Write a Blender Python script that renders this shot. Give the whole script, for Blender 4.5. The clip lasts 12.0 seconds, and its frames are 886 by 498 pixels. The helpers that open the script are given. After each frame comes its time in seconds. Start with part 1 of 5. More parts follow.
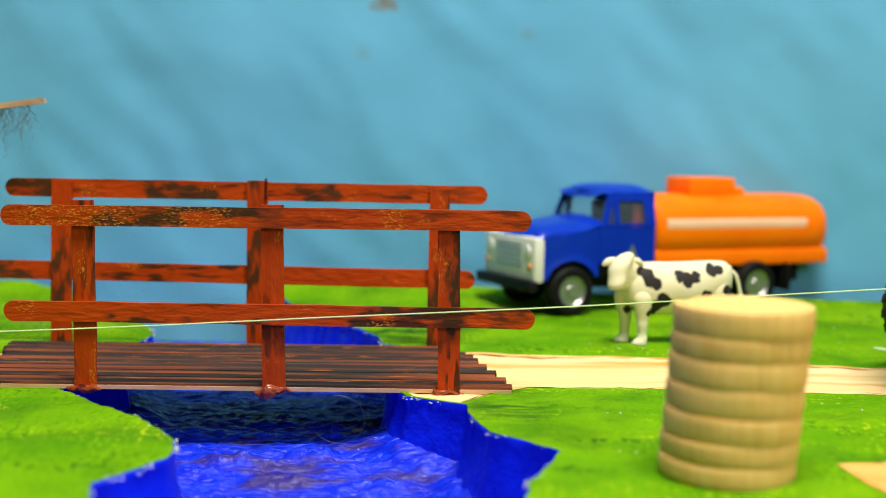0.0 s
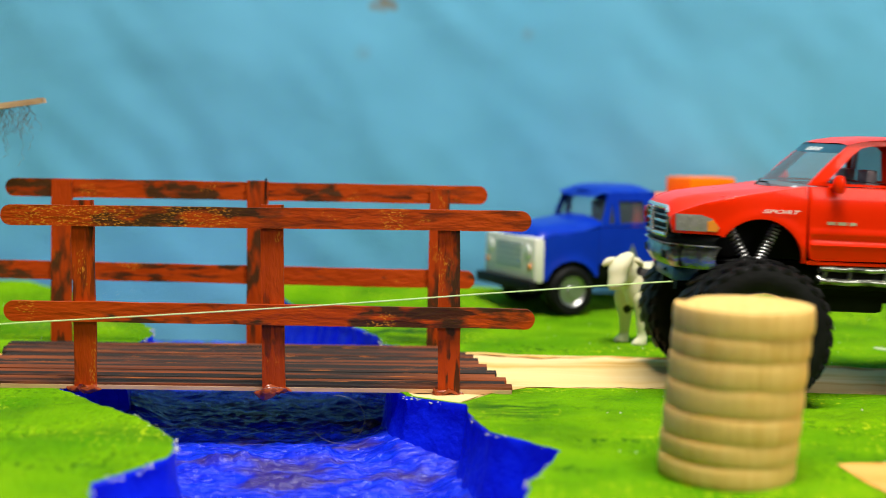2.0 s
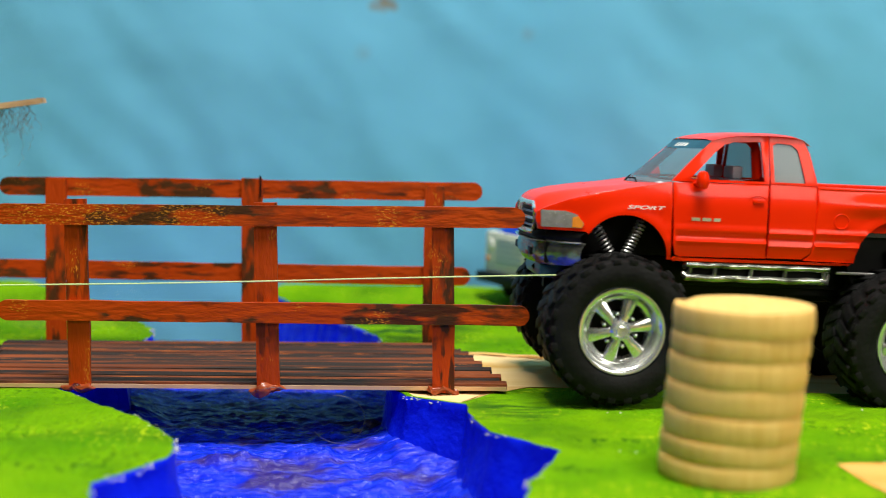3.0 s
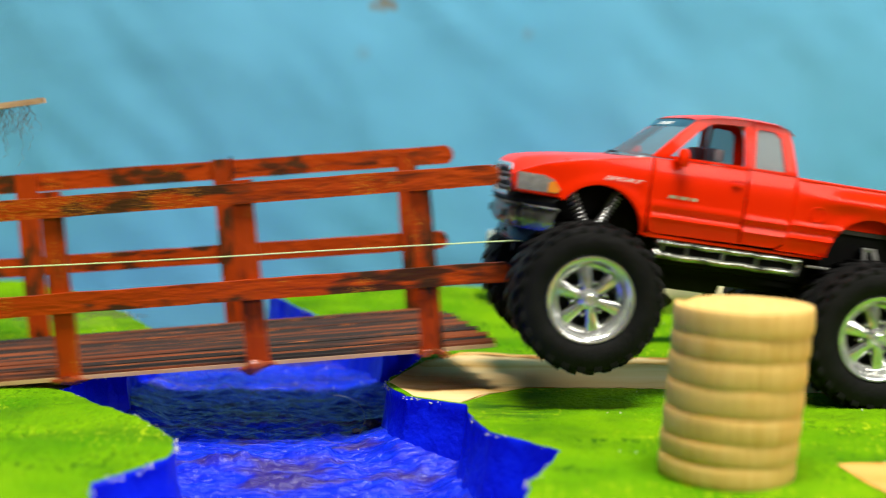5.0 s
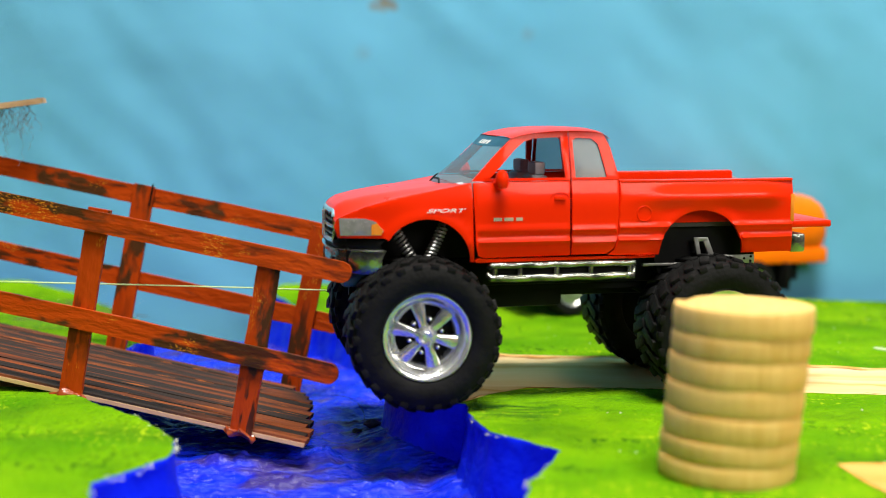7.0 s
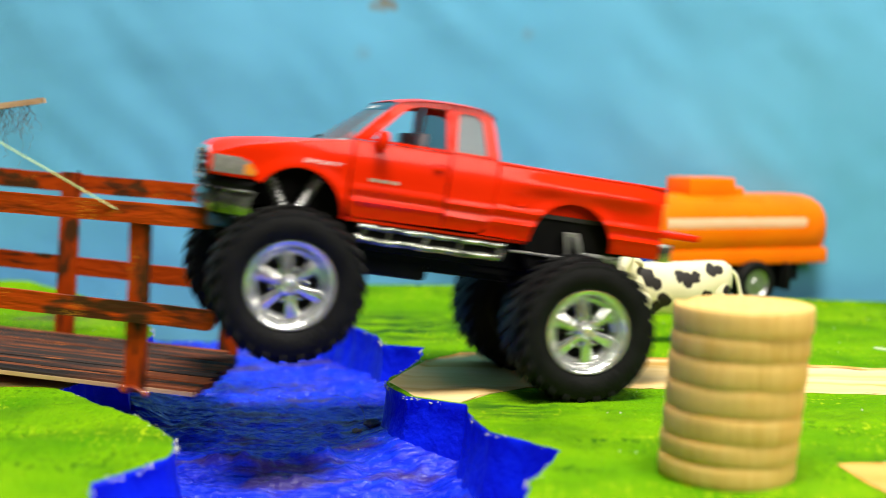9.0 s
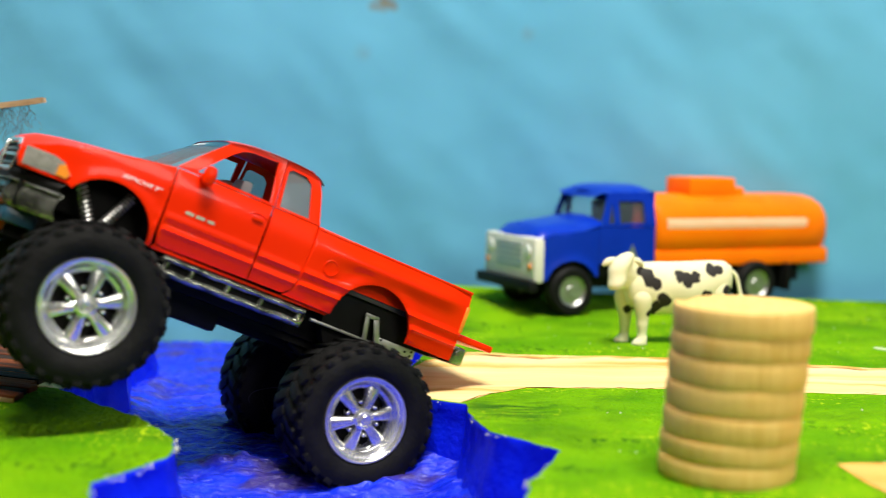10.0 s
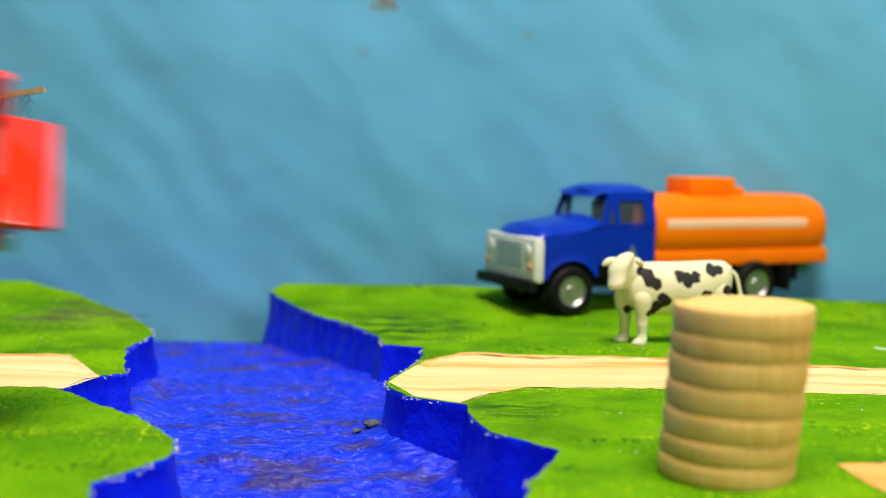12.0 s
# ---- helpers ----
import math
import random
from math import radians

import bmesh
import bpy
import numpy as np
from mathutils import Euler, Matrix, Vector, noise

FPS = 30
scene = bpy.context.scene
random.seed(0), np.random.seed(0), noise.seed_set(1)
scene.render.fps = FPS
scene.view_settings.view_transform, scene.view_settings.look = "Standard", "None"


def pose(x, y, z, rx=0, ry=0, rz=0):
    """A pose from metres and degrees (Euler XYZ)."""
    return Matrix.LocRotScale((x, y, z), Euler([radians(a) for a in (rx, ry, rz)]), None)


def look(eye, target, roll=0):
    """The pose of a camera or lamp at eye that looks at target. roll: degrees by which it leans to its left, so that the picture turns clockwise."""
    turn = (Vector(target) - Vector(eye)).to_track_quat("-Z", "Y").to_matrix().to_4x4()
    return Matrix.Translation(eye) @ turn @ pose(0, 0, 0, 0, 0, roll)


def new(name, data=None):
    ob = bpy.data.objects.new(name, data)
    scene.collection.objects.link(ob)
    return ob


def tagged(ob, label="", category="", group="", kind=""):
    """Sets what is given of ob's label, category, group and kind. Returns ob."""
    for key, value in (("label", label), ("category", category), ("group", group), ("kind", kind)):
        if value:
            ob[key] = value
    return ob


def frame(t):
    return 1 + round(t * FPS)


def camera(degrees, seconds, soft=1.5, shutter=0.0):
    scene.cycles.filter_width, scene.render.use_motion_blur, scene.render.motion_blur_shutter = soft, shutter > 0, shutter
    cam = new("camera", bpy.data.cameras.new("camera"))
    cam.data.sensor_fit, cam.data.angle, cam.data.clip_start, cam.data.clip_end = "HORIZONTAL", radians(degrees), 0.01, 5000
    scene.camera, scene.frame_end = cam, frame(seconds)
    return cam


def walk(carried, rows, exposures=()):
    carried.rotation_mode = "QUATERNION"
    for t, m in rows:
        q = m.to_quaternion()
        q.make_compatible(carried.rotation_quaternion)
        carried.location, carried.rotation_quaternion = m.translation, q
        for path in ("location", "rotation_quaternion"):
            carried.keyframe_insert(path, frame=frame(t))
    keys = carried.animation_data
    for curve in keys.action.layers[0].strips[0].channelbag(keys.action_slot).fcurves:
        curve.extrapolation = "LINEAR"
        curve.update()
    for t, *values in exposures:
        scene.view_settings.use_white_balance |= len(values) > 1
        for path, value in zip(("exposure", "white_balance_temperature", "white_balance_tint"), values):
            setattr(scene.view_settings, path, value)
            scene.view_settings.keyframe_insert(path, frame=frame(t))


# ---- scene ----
from mathutils.geometry import delaunay_2d_cdt

# camera: stands still on the table, focused on the bridge and the pickup
cam = camera(39.23, 12.0, soft=0.6, shutter=0.8)
EYE = look((0, 0, 0.12), (0, math.cos(radians(5.6)), 0.12 - math.sin(radians(5.6))), 0.75)
walk(cam, [(0, EYE), (12, EYE)], [(0, 0.0), (3, 0.02), (4.8, 0.1), (6.5, 0.22), (9.5, 0.24), (10.2, 0.12), (11.0, 0.02), (12, -0.16)])
cam.data.dof.use_dof = True
cam.data.dof.focus_distance = 0.58
cam.data.dof.aperture_fstop = 5.6

# ---- light: a room with a ceiling lamp over the table and an unseen fill lamp added behind the camera ----
world = bpy.data.worlds.new("world")
scene.world = world
world.use_nodes = True
world.node_tree.nodes["Background"].inputs[0].default_value = (0.75, 0.85, 1, 1)
world.node_tree.nodes["Background"].inputs[1].default_value = 0.15


def area(name, eye, target, sx, sy, power, color):
    lamp = bpy.data.lights.new(name, "AREA")
    lamp.shape, lamp.size, lamp.size_y, lamp.energy, lamp.color = "RECTANGLE", sx, sy, power, color
    new(name, lamp).matrix_world = look(eye, target)


area("ceiling_light", (0.12, 0.18, 1.55), (0.02, 0.62, 0.0), 0.75, 0.35, 41.5, (1, 0.965, 0.88))
# added fill without a visible source, brightens the faces towards the camera
area("front_fill", (1.3, -1.1, 1.15), (0.0, 0.6, 0.05), 1.0, 0.9, 20, (1, 0.95, 0.85))
scene.view_settings.exposure = 0.0


# ---- materials ----
def material(name, color, color2=None, rough=0.6, metal=0.0, scale=60, detail=6, bump=0.0, bump_scale=300, coat=0.0,
             spec=0.5, stretch=(1, 1, 1), patch=None, patch_scale=20, patch_at=0.6, vary=0.0, soft=0.06, deep=0.001):
    """Two colours mixed by noise, an optional third in patches, bump at a finer scale."""
    m = bpy.data.materials.new(name)
    m.use_nodes = True
    nt = m.node_tree
    n, l = nt.nodes, nt.links
    b = n["Principled BSDF"]
    b.inputs["Roughness"].default_value, b.inputs["Metallic"].default_value = rough, metal
    b.inputs["Coat Weight"].default_value, b.inputs["Specular IOR Level"].default_value = coat, spec
    b.inputs["Coat Roughness"].default_value = 0.06
    co = n.new("ShaderNodeTexCoord")
    mp = n.new("ShaderNodeMapping")
    mp.inputs["Scale"].default_value = stretch
    l.new(co.outputs["Object"], mp.inputs[0])

    def tex(sc, det):
        t = n.new("ShaderNodeTexNoise")
        t.inputs["Scale"].default_value, t.inputs["Detail"].default_value = sc, det
        l.new(mp.outputs[0], t.inputs["Vector"])
        return t.outputs["Fac"]

    def ramp(src, a, c):
        r = n.new("ShaderNodeMapRange")
        r.inputs[1].default_value, r.inputs[2].default_value = a, c
        l.new(src, r.inputs[0])
        return r.outputs[0]

    def mix(fac, a, c):
        x = n.new("ShaderNodeMix")
        x.data_type = "RGBA"
        l.new(fac, x.inputs[0])
        for v, k in ((a, 6), (c, 7)):
            if isinstance(v, tuple):
                x.inputs[k].default_value = (*v, 1)
            else:
                l.new(v, x.inputs[k])
        return x.outputs[2]

    col = mix(ramp(tex(scale, detail), 0.3, 0.7), color, color2 or color)
    if patch:
        col = mix(ramp(tex(patch_scale, 8), patch_at, patch_at + soft), col, patch)
    if vary:
        oi = n.new("ShaderNodeObjectInfo")
        hv = n.new("ShaderNodeHueSaturation")
        l.new(col, hv.inputs["Color"])
        l.new(ramp(oi.outputs["Random"], 0, 1), hv.inputs["Value"])
        hv.inputs["Value"].default_value = 1
        rr = n.new("ShaderNodeMapRange")
        rr.inputs[3].default_value, rr.inputs[4].default_value = 1 - vary, 1 + vary
        l.new(oi.outputs["Random"], rr.inputs[0])
        l.new(rr.outputs[0], hv.inputs["Value"])
        col = hv.outputs[0]
    l.new(col, b.inputs["Base Color"])
    r2 = n.new("ShaderNodeMapRange")
    r2.inputs[3].default_value, r2.inputs[4].default_value = max(rough - 0.08, 0.02), min(rough + 0.08, 1)
    l.new(tex(scale * 2.3, 4), r2.inputs[0])
    l.new(r2.outputs[0], b.inputs["Roughness"])
    if bump:
        bp = n.new("ShaderNodeBump")
        bp.inputs["Strength"].default_value, bp.inputs["Distance"].default_value = bump, deep
        l.new(tex(bump_scale, 5), bp.inputs["Height"])
        l.new(bp.outputs[0], b.inputs["Normal"])
    return m


def glass(name, tint, rough=0.03, alpha=0.3):
    m = bpy.data.materials.new(name)
    m.use_nodes = True
    n, l = m.node_tree.nodes, m.node_tree.links
    b = n["Principled BSDF"]
    b.inputs["Base Color"].default_value, b.inputs["Roughness"].default_value = (*tint, 1), rough
    b.inputs["Alpha"].default_value = alpha
    return m


GRASS = material("grass_paint", (0.082, 0.275, 0.001), (0.23, 0.47, 0.002), 0.92, scale=18, detail=12, bump=1.0, bump_scale=300, patch=(0.045, 0.165, 0.004), patch_scale=24, patch_at=0.5, soft=0.28, deep=0.0045, spec=0.05)
BLUE = material("river_paint", (0.003, 0.014, 0.62), (0.006, 0.042, 0.92), 0.27, scale=75, detail=10, bump=1.0, bump_scale=120, patch=(0.042, 0.026, 0.23), patch_scale=30, patch_at=0.52, stretch=(0.7, 2.4, 1), spec=0.36, soft=0.1, deep=0.0045)
BANK = material("bank_paint", (0.002, 0.008, 0.62), (0.003, 0.022, 0.86), 0.38, scale=60, bump=0.8, bump_scale=150, spec=0.3, deep=0.002)
CHIP = material("chipped_board", (0.75, 0.72, 0.62), (0.5, 0.6, 0.35), 0.9, scale=300, bump=1, bump_scale=500)
SAND = material("bare_wood_road", (0.80, 0.53, 0.20), (0.91, 0.68, 0.36), 0.85, scale=26, detail=10, bump=0.5, bump_scale=300, stretch=(0.16, 2.0, 1), patch=(0.66, 0.34, 0.06), patch_scale=34, patch_at=0.52, soft=0.16, spec=0.05)
OCHRE = material("ochre_edge", (0.66, 0.27, 0.03), (0.80, 0.50, 0.20), 0.9, scale=120, detail=9, stretch=(0.4, 1.6, 1), spec=0.05)
CLOTH = material("backdrop_cloth", (0.120, 0.385, 0.585), (0.138, 0.42, 0.63), 0.95, scale=9, detail=9, bump=0.5, bump_scale=700, spec=0.03)


def spots(m, places, color=(0.20, 0.14, 0.06), inner=0.2, grain=220, hard=False):
    """Brown marks on the cloth at (x, z) with a radius and a strength."""
    n, l = m.node_tree.nodes, m.node_tree.links
    b = n["Principled BSDF"]
    col = b.inputs["Base Color"].links[0].from_socket
    co = n.new("ShaderNodeTexCoord")
    tx = n.new("ShaderNodeTexNoise")
    tx.inputs["Scale"].default_value = grain
    l.new(co.outputs["Object"], tx.inputs["Vector"])
    for x, z, r, k in places:
        d = n.new("ShaderNodeVectorMath")
        d.operation = "DISTANCE"
        sc = n.new("ShaderNodeVectorMath")
        sc.operation = "MULTIPLY"
        sc.inputs[1].default_value = (1, 0, 1)
        l.new(co.outputs["Object"], sc.inputs[0])
        l.new(sc.outputs[0], d.inputs[0])
        d.inputs[1].default_value = (x, 0, z)
        mr = n.new("ShaderNodeMapRange")
        mr.inputs[1].default_value, mr.inputs[2].default_value = r, r * inner
        mr.inputs[4].default_value = k
        l.new(d.outputs["Value"], mr.inputs[0])
        mu = n.new("ShaderNodeMath")
        mu.operation = "MULTIPLY"
        l.new(mr.outputs[0], mu.inputs[0])
        l.new(tx.outputs["Fac"], mu.inputs[1])
        mx = n.new("ShaderNodeMix")
        mx.data_type = "RGBA"
        if hard:
            hd = n.new("ShaderNodeMapRange")
            hd.inputs[1].default_value, hd.inputs[2].default_value = 0.22, 0.27
            l.new(mu.outputs[0], hd.inputs[0])
            l.new(hd.outputs[0], mx.inputs[0])
        else:
            l.new(mu.outputs[0], mx.inputs[0])
        l.new(col, mx.inputs[6])
        mx.inputs[7].default_value = (*color, 1)
        col = mx.outputs[2]
    l.new(col, b.inputs["Base Color"])


spots(CLOTH, [(-0.0445, 0.2090, 0.009, 1.6), (-0.0380, 0.2060, 0.005, 1.4), (-0.0592, 0.1725, 0.008, 0.35), (0.0593, 0.1876, 0.007, 0.4), (-0.052, 0.2065, 0.006, 0.9)])
STAIN = material("dull_lump", (0.16, 0.16, 0.17), (0.06, 0.06, 0.1), 0.9, scale=300)


def flecks(m, color, scale, stretch, at, soft, zone_scale, zone_at, zone_soft=0.08, places=()):
    """Scraped streaks or small flecks of another colour, only within blotchy zones or near given (x, radius) along the
    piece.
    """
    n, l = m.node_tree.nodes, m.node_tree.links
    b = n["Principled BSDF"]
    col = b.inputs["Base Color"].links[0].from_socket
    co = n.new("ShaderNodeTexCoord")
    oi = n.new("ShaderNodeObjectInfo")
    sh = n.new("ShaderNodeVectorMath")
    sh.operation = "SCALE"
    sh.inputs[0].default_value = (3.1, 1.7, 2.3)
    l.new(oi.outputs["Random"], sh.inputs["Scale"])
    ad = n.new("ShaderNodeVectorMath")
    l.new(co.outputs["Object"], ad.inputs[0])
    l.new(sh.outputs[0], ad.inputs[1])

    def layer(sc, st, lo, width):
        mp = n.new("ShaderNodeMapping")
        mp.inputs["Scale"].default_value = st
        l.new(ad.outputs[0], mp.inputs[0])
        t = n.new("ShaderNodeTexNoise")
        t.inputs["Scale"].default_value, t.inputs["Detail"].default_value = sc, 10
        l.new(mp.outputs[0], t.inputs["Vector"])
        r = n.new("ShaderNodeMapRange")
        r.inputs[1].default_value, r.inputs[2].default_value = lo, lo + width
        l.new(t.outputs["Fac"], r.inputs[0])
        return r.outputs[0]

    def calc(op, p, q):
        k = n.new("ShaderNodeMath")
        k.operation, k.use_clamp = op, True
        for i, v in enumerate((p, q)):
            if isinstance(v, (int, float)):
                k.inputs[i].default_value = v
            else:
                l.new(v, k.inputs[i])
        return k.outputs[0]

    zone = layer(zone_scale, (0.5, 1, 1), zone_at, zone_soft)
    if places:
        sp = n.new("ShaderNodeSeparateXYZ")
        l.new(co.outputs["Object"], sp.inputs[0])
        for x, r in places:
            d = n.new("ShaderNodeMath")
            d.operation = "SUBTRACT"
            l.new(sp.outputs[0], d.inputs[0])
            d.inputs[1].default_value = x
            e = n.new("ShaderNodeMath")
            e.operation = "ABSOLUTE"
            l.new(d.outputs[0], e.inputs[0])
            mr = n.new("ShaderNodeMapRange")
            mr.inputs[1].default_value, mr.inputs[2].default_value = r, r * 0.5
            l.new(e.outputs[0], mr.inputs[0])
            zone = calc("MAXIMUM", zone, mr.outputs[0])
    mx = n.new("ShaderNodeMix")
    mx.data_type = "RGBA"
    l.new(calc("MULTIPLY", zone, layer(scale, stretch, at, soft)), mx.inputs[0])
    l.new(col, mx.inputs[6])
    mx.inputs[7].default_value = (*color, 1)
    l.new(mx.outputs[2], b.inputs["Base Color"])


def bridge_paint(name, lo, hi, stretch, worn=()):
    m = material(name, lo, hi, 0.5, scale=50, bump=0.7, bump_scale=420, stretch=stretch, spec=0.15, vary=0.08)
    flecks(m, (0.070, 0.026, 0.008), 170, (0.35, 1, 1), 0.36, 0.16, 50, 0.535, 0.04)
    flecks(m, (0.075, 0.02, 0.006), 320, (0.16, 1, 1), 0.50, 0.07, 30, 0.50, 0.1)
    flecks(m, (0.70, 0.26, 0.02), 1900, (0.30, 1, 1), 0.55, 0.08, 75, 0.59, 0.06, worn)
    return m


BROWN = bridge_paint("red_brown_paint", (0.40, 0.040, 0.0018), (0.51, 0.062, 0.0025), (0.3, 1, 1))
WORN = bridge_paint("worn_red_brown_paint", (0.40, 0.040, 0.0018), (0.51, 0.062, 0.0025), (0.3, 1, 1), ((-0.085, 0.035), (-0.03, 0.02), (0.057, 0.007)))
POST = bridge_paint("post_paint", (0.39, 0.038, 0.0018), (0.49, 0.058, 0.0025), (0.3, 1, 1))
DECK = material("deck_paint", (0.24, 0.058, 0.020), (0.35, 0.095, 0.034), 0.7, scale=60, detail=10, bump=1.0, bump_scale=300, stretch=(0.14, 1.5, 1), vary=0.1, spec=0.04, deep=0.0012)
flecks(DECK, (0.040, 0.030, 0.026), 60, (0.10, 1.3, 1), 0.36, 0.14, 12, 0.40, 0.1, ((-0.015, 0.12),))
flecks(GRASS, (0.045, 0.16, 0.003), 330, (1, 0.6, 1), 0.53, 0.08, 32, 0.54, 0.1)
# yellow flecks colour in the lit tops of the paint dabs
flecks(GRASS, (0.40, 0.56, 0.01), 420, (1, 0.6, 1), 0.58, 0.06, 26, 0.50, 0.1)
flecks(DECK, (0.42, 0.12, 0.03), 420, (0.12, 1, 1), 0.60, 0.05, 25, 0.48, 0.1)
def strokes(m, cx, cy, rx, ry, color, scale=90):
    """Rough brush strokes of another colour round (cx, cy) on the board."""
    n, l = m.node_tree.nodes, m.node_tree.links
    b = n["Principled BSDF"]
    col = b.inputs["Base Color"].links[0].from_socket
    co = n.new("ShaderNodeTexCoord")
    mp = n.new("ShaderNodeMapping")
    mp.inputs["Location"].default_value = (-cx / rx, -cy / ry, 0)
    mp.inputs["Scale"].default_value = (1 / rx, 1 / ry, 0)
    l.new(co.outputs["Object"], mp.inputs[0])
    ln = n.new("ShaderNodeVectorMath")
    ln.operation = "LENGTH"
    l.new(mp.outputs[0], ln.inputs[0])
    near = n.new("ShaderNodeMapRange")
    near.inputs[1].default_value, near.inputs[2].default_value = 1.0, 0.35
    l.new(ln.outputs["Value"], near.inputs[0])
    st = n.new("ShaderNodeMapping")
    st.inputs["Rotation"].default_value, st.inputs["Scale"].default_value = (0, 0, 0.7), (0.3, 1.4, 1)
    l.new(co.outputs["Object"], st.inputs[0])
    tx = n.new("ShaderNodeTexNoise")
    tx.inputs["Scale"].default_value, tx.inputs["Detail"].default_value = scale, 8
    l.new(st.outputs[0], tx.inputs["Vector"])
    cut = n.new("ShaderNodeMapRange")
    cut.inputs[1].default_value, cut.inputs[2].default_value = 0.42, 0.60
    l.new(tx.outputs["Fac"], cut.inputs[0])
    mu = n.new("ShaderNodeMath")
    mu.operation = "MULTIPLY"
    l.new(near.outputs[0], mu.inputs[0])
    l.new(cut.outputs[0], mu.inputs[1])
    mx = n.new("ShaderNodeMix")
    mx.data_type = "RGBA"
    l.new(mu.outputs[0], mx.inputs[0])
    l.new(col, mx.inputs[6])
    mx.inputs[7].default_value = (*color, 1)
    l.new(mx.outputs[2], b.inputs["Base Color"])


strokes(GRASS, -0.020, 0.735, 0.050, 0.075, (0.020, 0.090, 0.012))
strokes(GRASS, -0.225, 0.770, 0.050, 0.060, (0.11, 0.13, 0.045))
strokes(GRASS, 0.030, 0.520, 0.030, 0.030, (0.035, 0.13, 0.008), 160)
GLUE = material("glue_blob", (0.26, 0.045, 0.012), (0.38, 0.075, 0.02), 0.2, scale=120)
RAWWOOD = material("raw_plywood", (0.72, 0.48, 0.26), (0.55, 0.3, 0.14), 0.8, scale=200, stretch=(0.2, 1, 1))
DISC = material("turned_wood", (0.82, 0.49, 0.14), (0.88, 0.57, 0.20), 0.6, scale=260, bump=0.5, bump_scale=900, stretch=(1, 1, 0.06), vary=0.06, spec=0.15)
flecks(DISC, (0.76, 0.43, 0.11), 480, (1, 1, 0.05), 0.50, 0.12, 40, 0.42, 0.2)
# near-black so the unseen walls throw little light back onto the models
WALLP = material("dark_shell", (0.045, 0.045, 0.045), (0.055, 0.055, 0.055), 0.9, scale=4)
TABLE = material("table_wood", (0.32, 0.2, 0.1), (0.25, 0.15, 0.08), 0.5, scale=12, stretch=(0.2, 1, 1))
TWIG = material("stick_wood", (0.62, 0.42, 0.24), (0.3, 0.17, 0.08), 0.8, scale=200, stretch=(0.2, 1, 1))
LINT = material("grey_lint", (0.12, 0.14, 0.15), (0.2, 0.2, 0.2), 0.95)
STRING = material("string_green", (0.62, 0.78, 0.28), (0.7, 0.85, 0.4), 0.7, scale=800)
RED = material("red_enamel", (0.86, 0.022, 0.001), (0.90, 0.027, 0.001), 0.3, coat=0.25, scale=20, spec=0.08)
BLACK = material("black_plastic", (0.005, 0.005, 0.005), (0.009, 0.009, 0.009), 0.5, scale=100, spec=0.1)
RUBBER = material("rubber", (0.005, 0.005, 0.005), (0.010, 0.010, 0.010), 0.55, scale=120, bump=0.3, bump_scale=500, spec=0.12)
CHROME = material("chrome", (0.90, 0.90, 0.87), (0.62, 0.63, 0.62), 0.2, metal=0.75, scale=190, detail=9)


# ---- mesh helpers ----
def part(name, bm, mat, parent=None, label="", smooth=True):
    me = bpy.data.meshes.new(name)
    bm.to_mesh(me)
    bm.free()
    me.materials.append(mat)
    if smooth:
        me.polygons.foreach_set("use_smooth", [True] * len(me.polygons))
        me.set_sharp_from_angle(angle=radians(38))
    ob = new(name, me)
    ob.parent = parent
    if label:
        tagged(ob, label)
    return ob


def thing(name, label, category, m=None, group="", kind=""):
    ob = new(name)
    ob.empty_display_size = 0.01
    if m:
        ob.matrix_world = m
    return tagged(ob, label, category, group, kind)


def box(bm, lo, hi, bevel=0.0, m=None):
    c = [(a + b) / 2 for a, b in zip(lo, hi)]
    s = [abs(b - a) for a, b in zip(lo, hi)]
    r = bmesh.ops.create_cube(bm, size=1, matrix=(m or Matrix()) @ Matrix.Translation(c) @ Matrix.Diagonal((*s, 1)))
    if bevel:
        es = list({e for v in r["verts"] for e in v.link_edges})
        bmesh.ops.bevel(bm, geom=es, offset=bevel, segments=2, affect="EDGES", profile=0.6)
    return bm


def rod(bm, p, q, r0, r1=None, seg=12):
    p, q = Vector(p), Vector(q)
    m = Matrix.Translation((p + q) / 2) @ (q - p).to_track_quat("Z", "Y").to_matrix().to_4x4()
    bmesh.ops.create_cone(bm, cap_ends=True, segments=seg, radius1=r0, radius2=r0 if r1 is None else r1, depth=(q - p).length, matrix=m)
    return bm


def lathe(bm, profile, seg=48, m=None, closed=False):
    """Turns (radius, height) pairs about the z axis."""
    m = m or Matrix()
    rings = [[bm.verts.new(m @ Vector((r * math.cos(2 * math.pi * i / seg), r * math.sin(2 * math.pi * i / seg), h))) for i in range(seg)] for r, h in profile]
    pairs = list(zip(rings, rings[1:])) + ([(rings[-1], rings[0])] if closed else [])
    for a, b in pairs:
        for i in range(seg):
            bm.faces.new((a[i], a[(i + 1) % seg], b[(i + 1) % seg], b[i]))
    if not closed:
        for ring in (rings[0], rings[-1]):
            if (ring[0].co - ring[seg // 2].co).length > 1e-5:
                bm.faces.new(ring)
    bmesh.ops.recalc_face_normals(bm, faces=bm.faces)
    return bm


def sheet(bm, f, nu, nv):
    """A grid of f(u, v) for u and v from 0 to 1."""
    vs = [[bm.verts.new(f(i / nu, j / nv)) for j in range(nv + 1)] for i in range(nu + 1)]
    for i in range(nu):
        for j in range(nv):
            bm.faces.new((vs[i][j], vs[i + 1][j], vs[i + 1][j + 1], vs[i][j + 1]))
    return bm


def noise2(x, y, s, z=0.0):
    return noise.noise(Vector((x * s, y * s, z)))


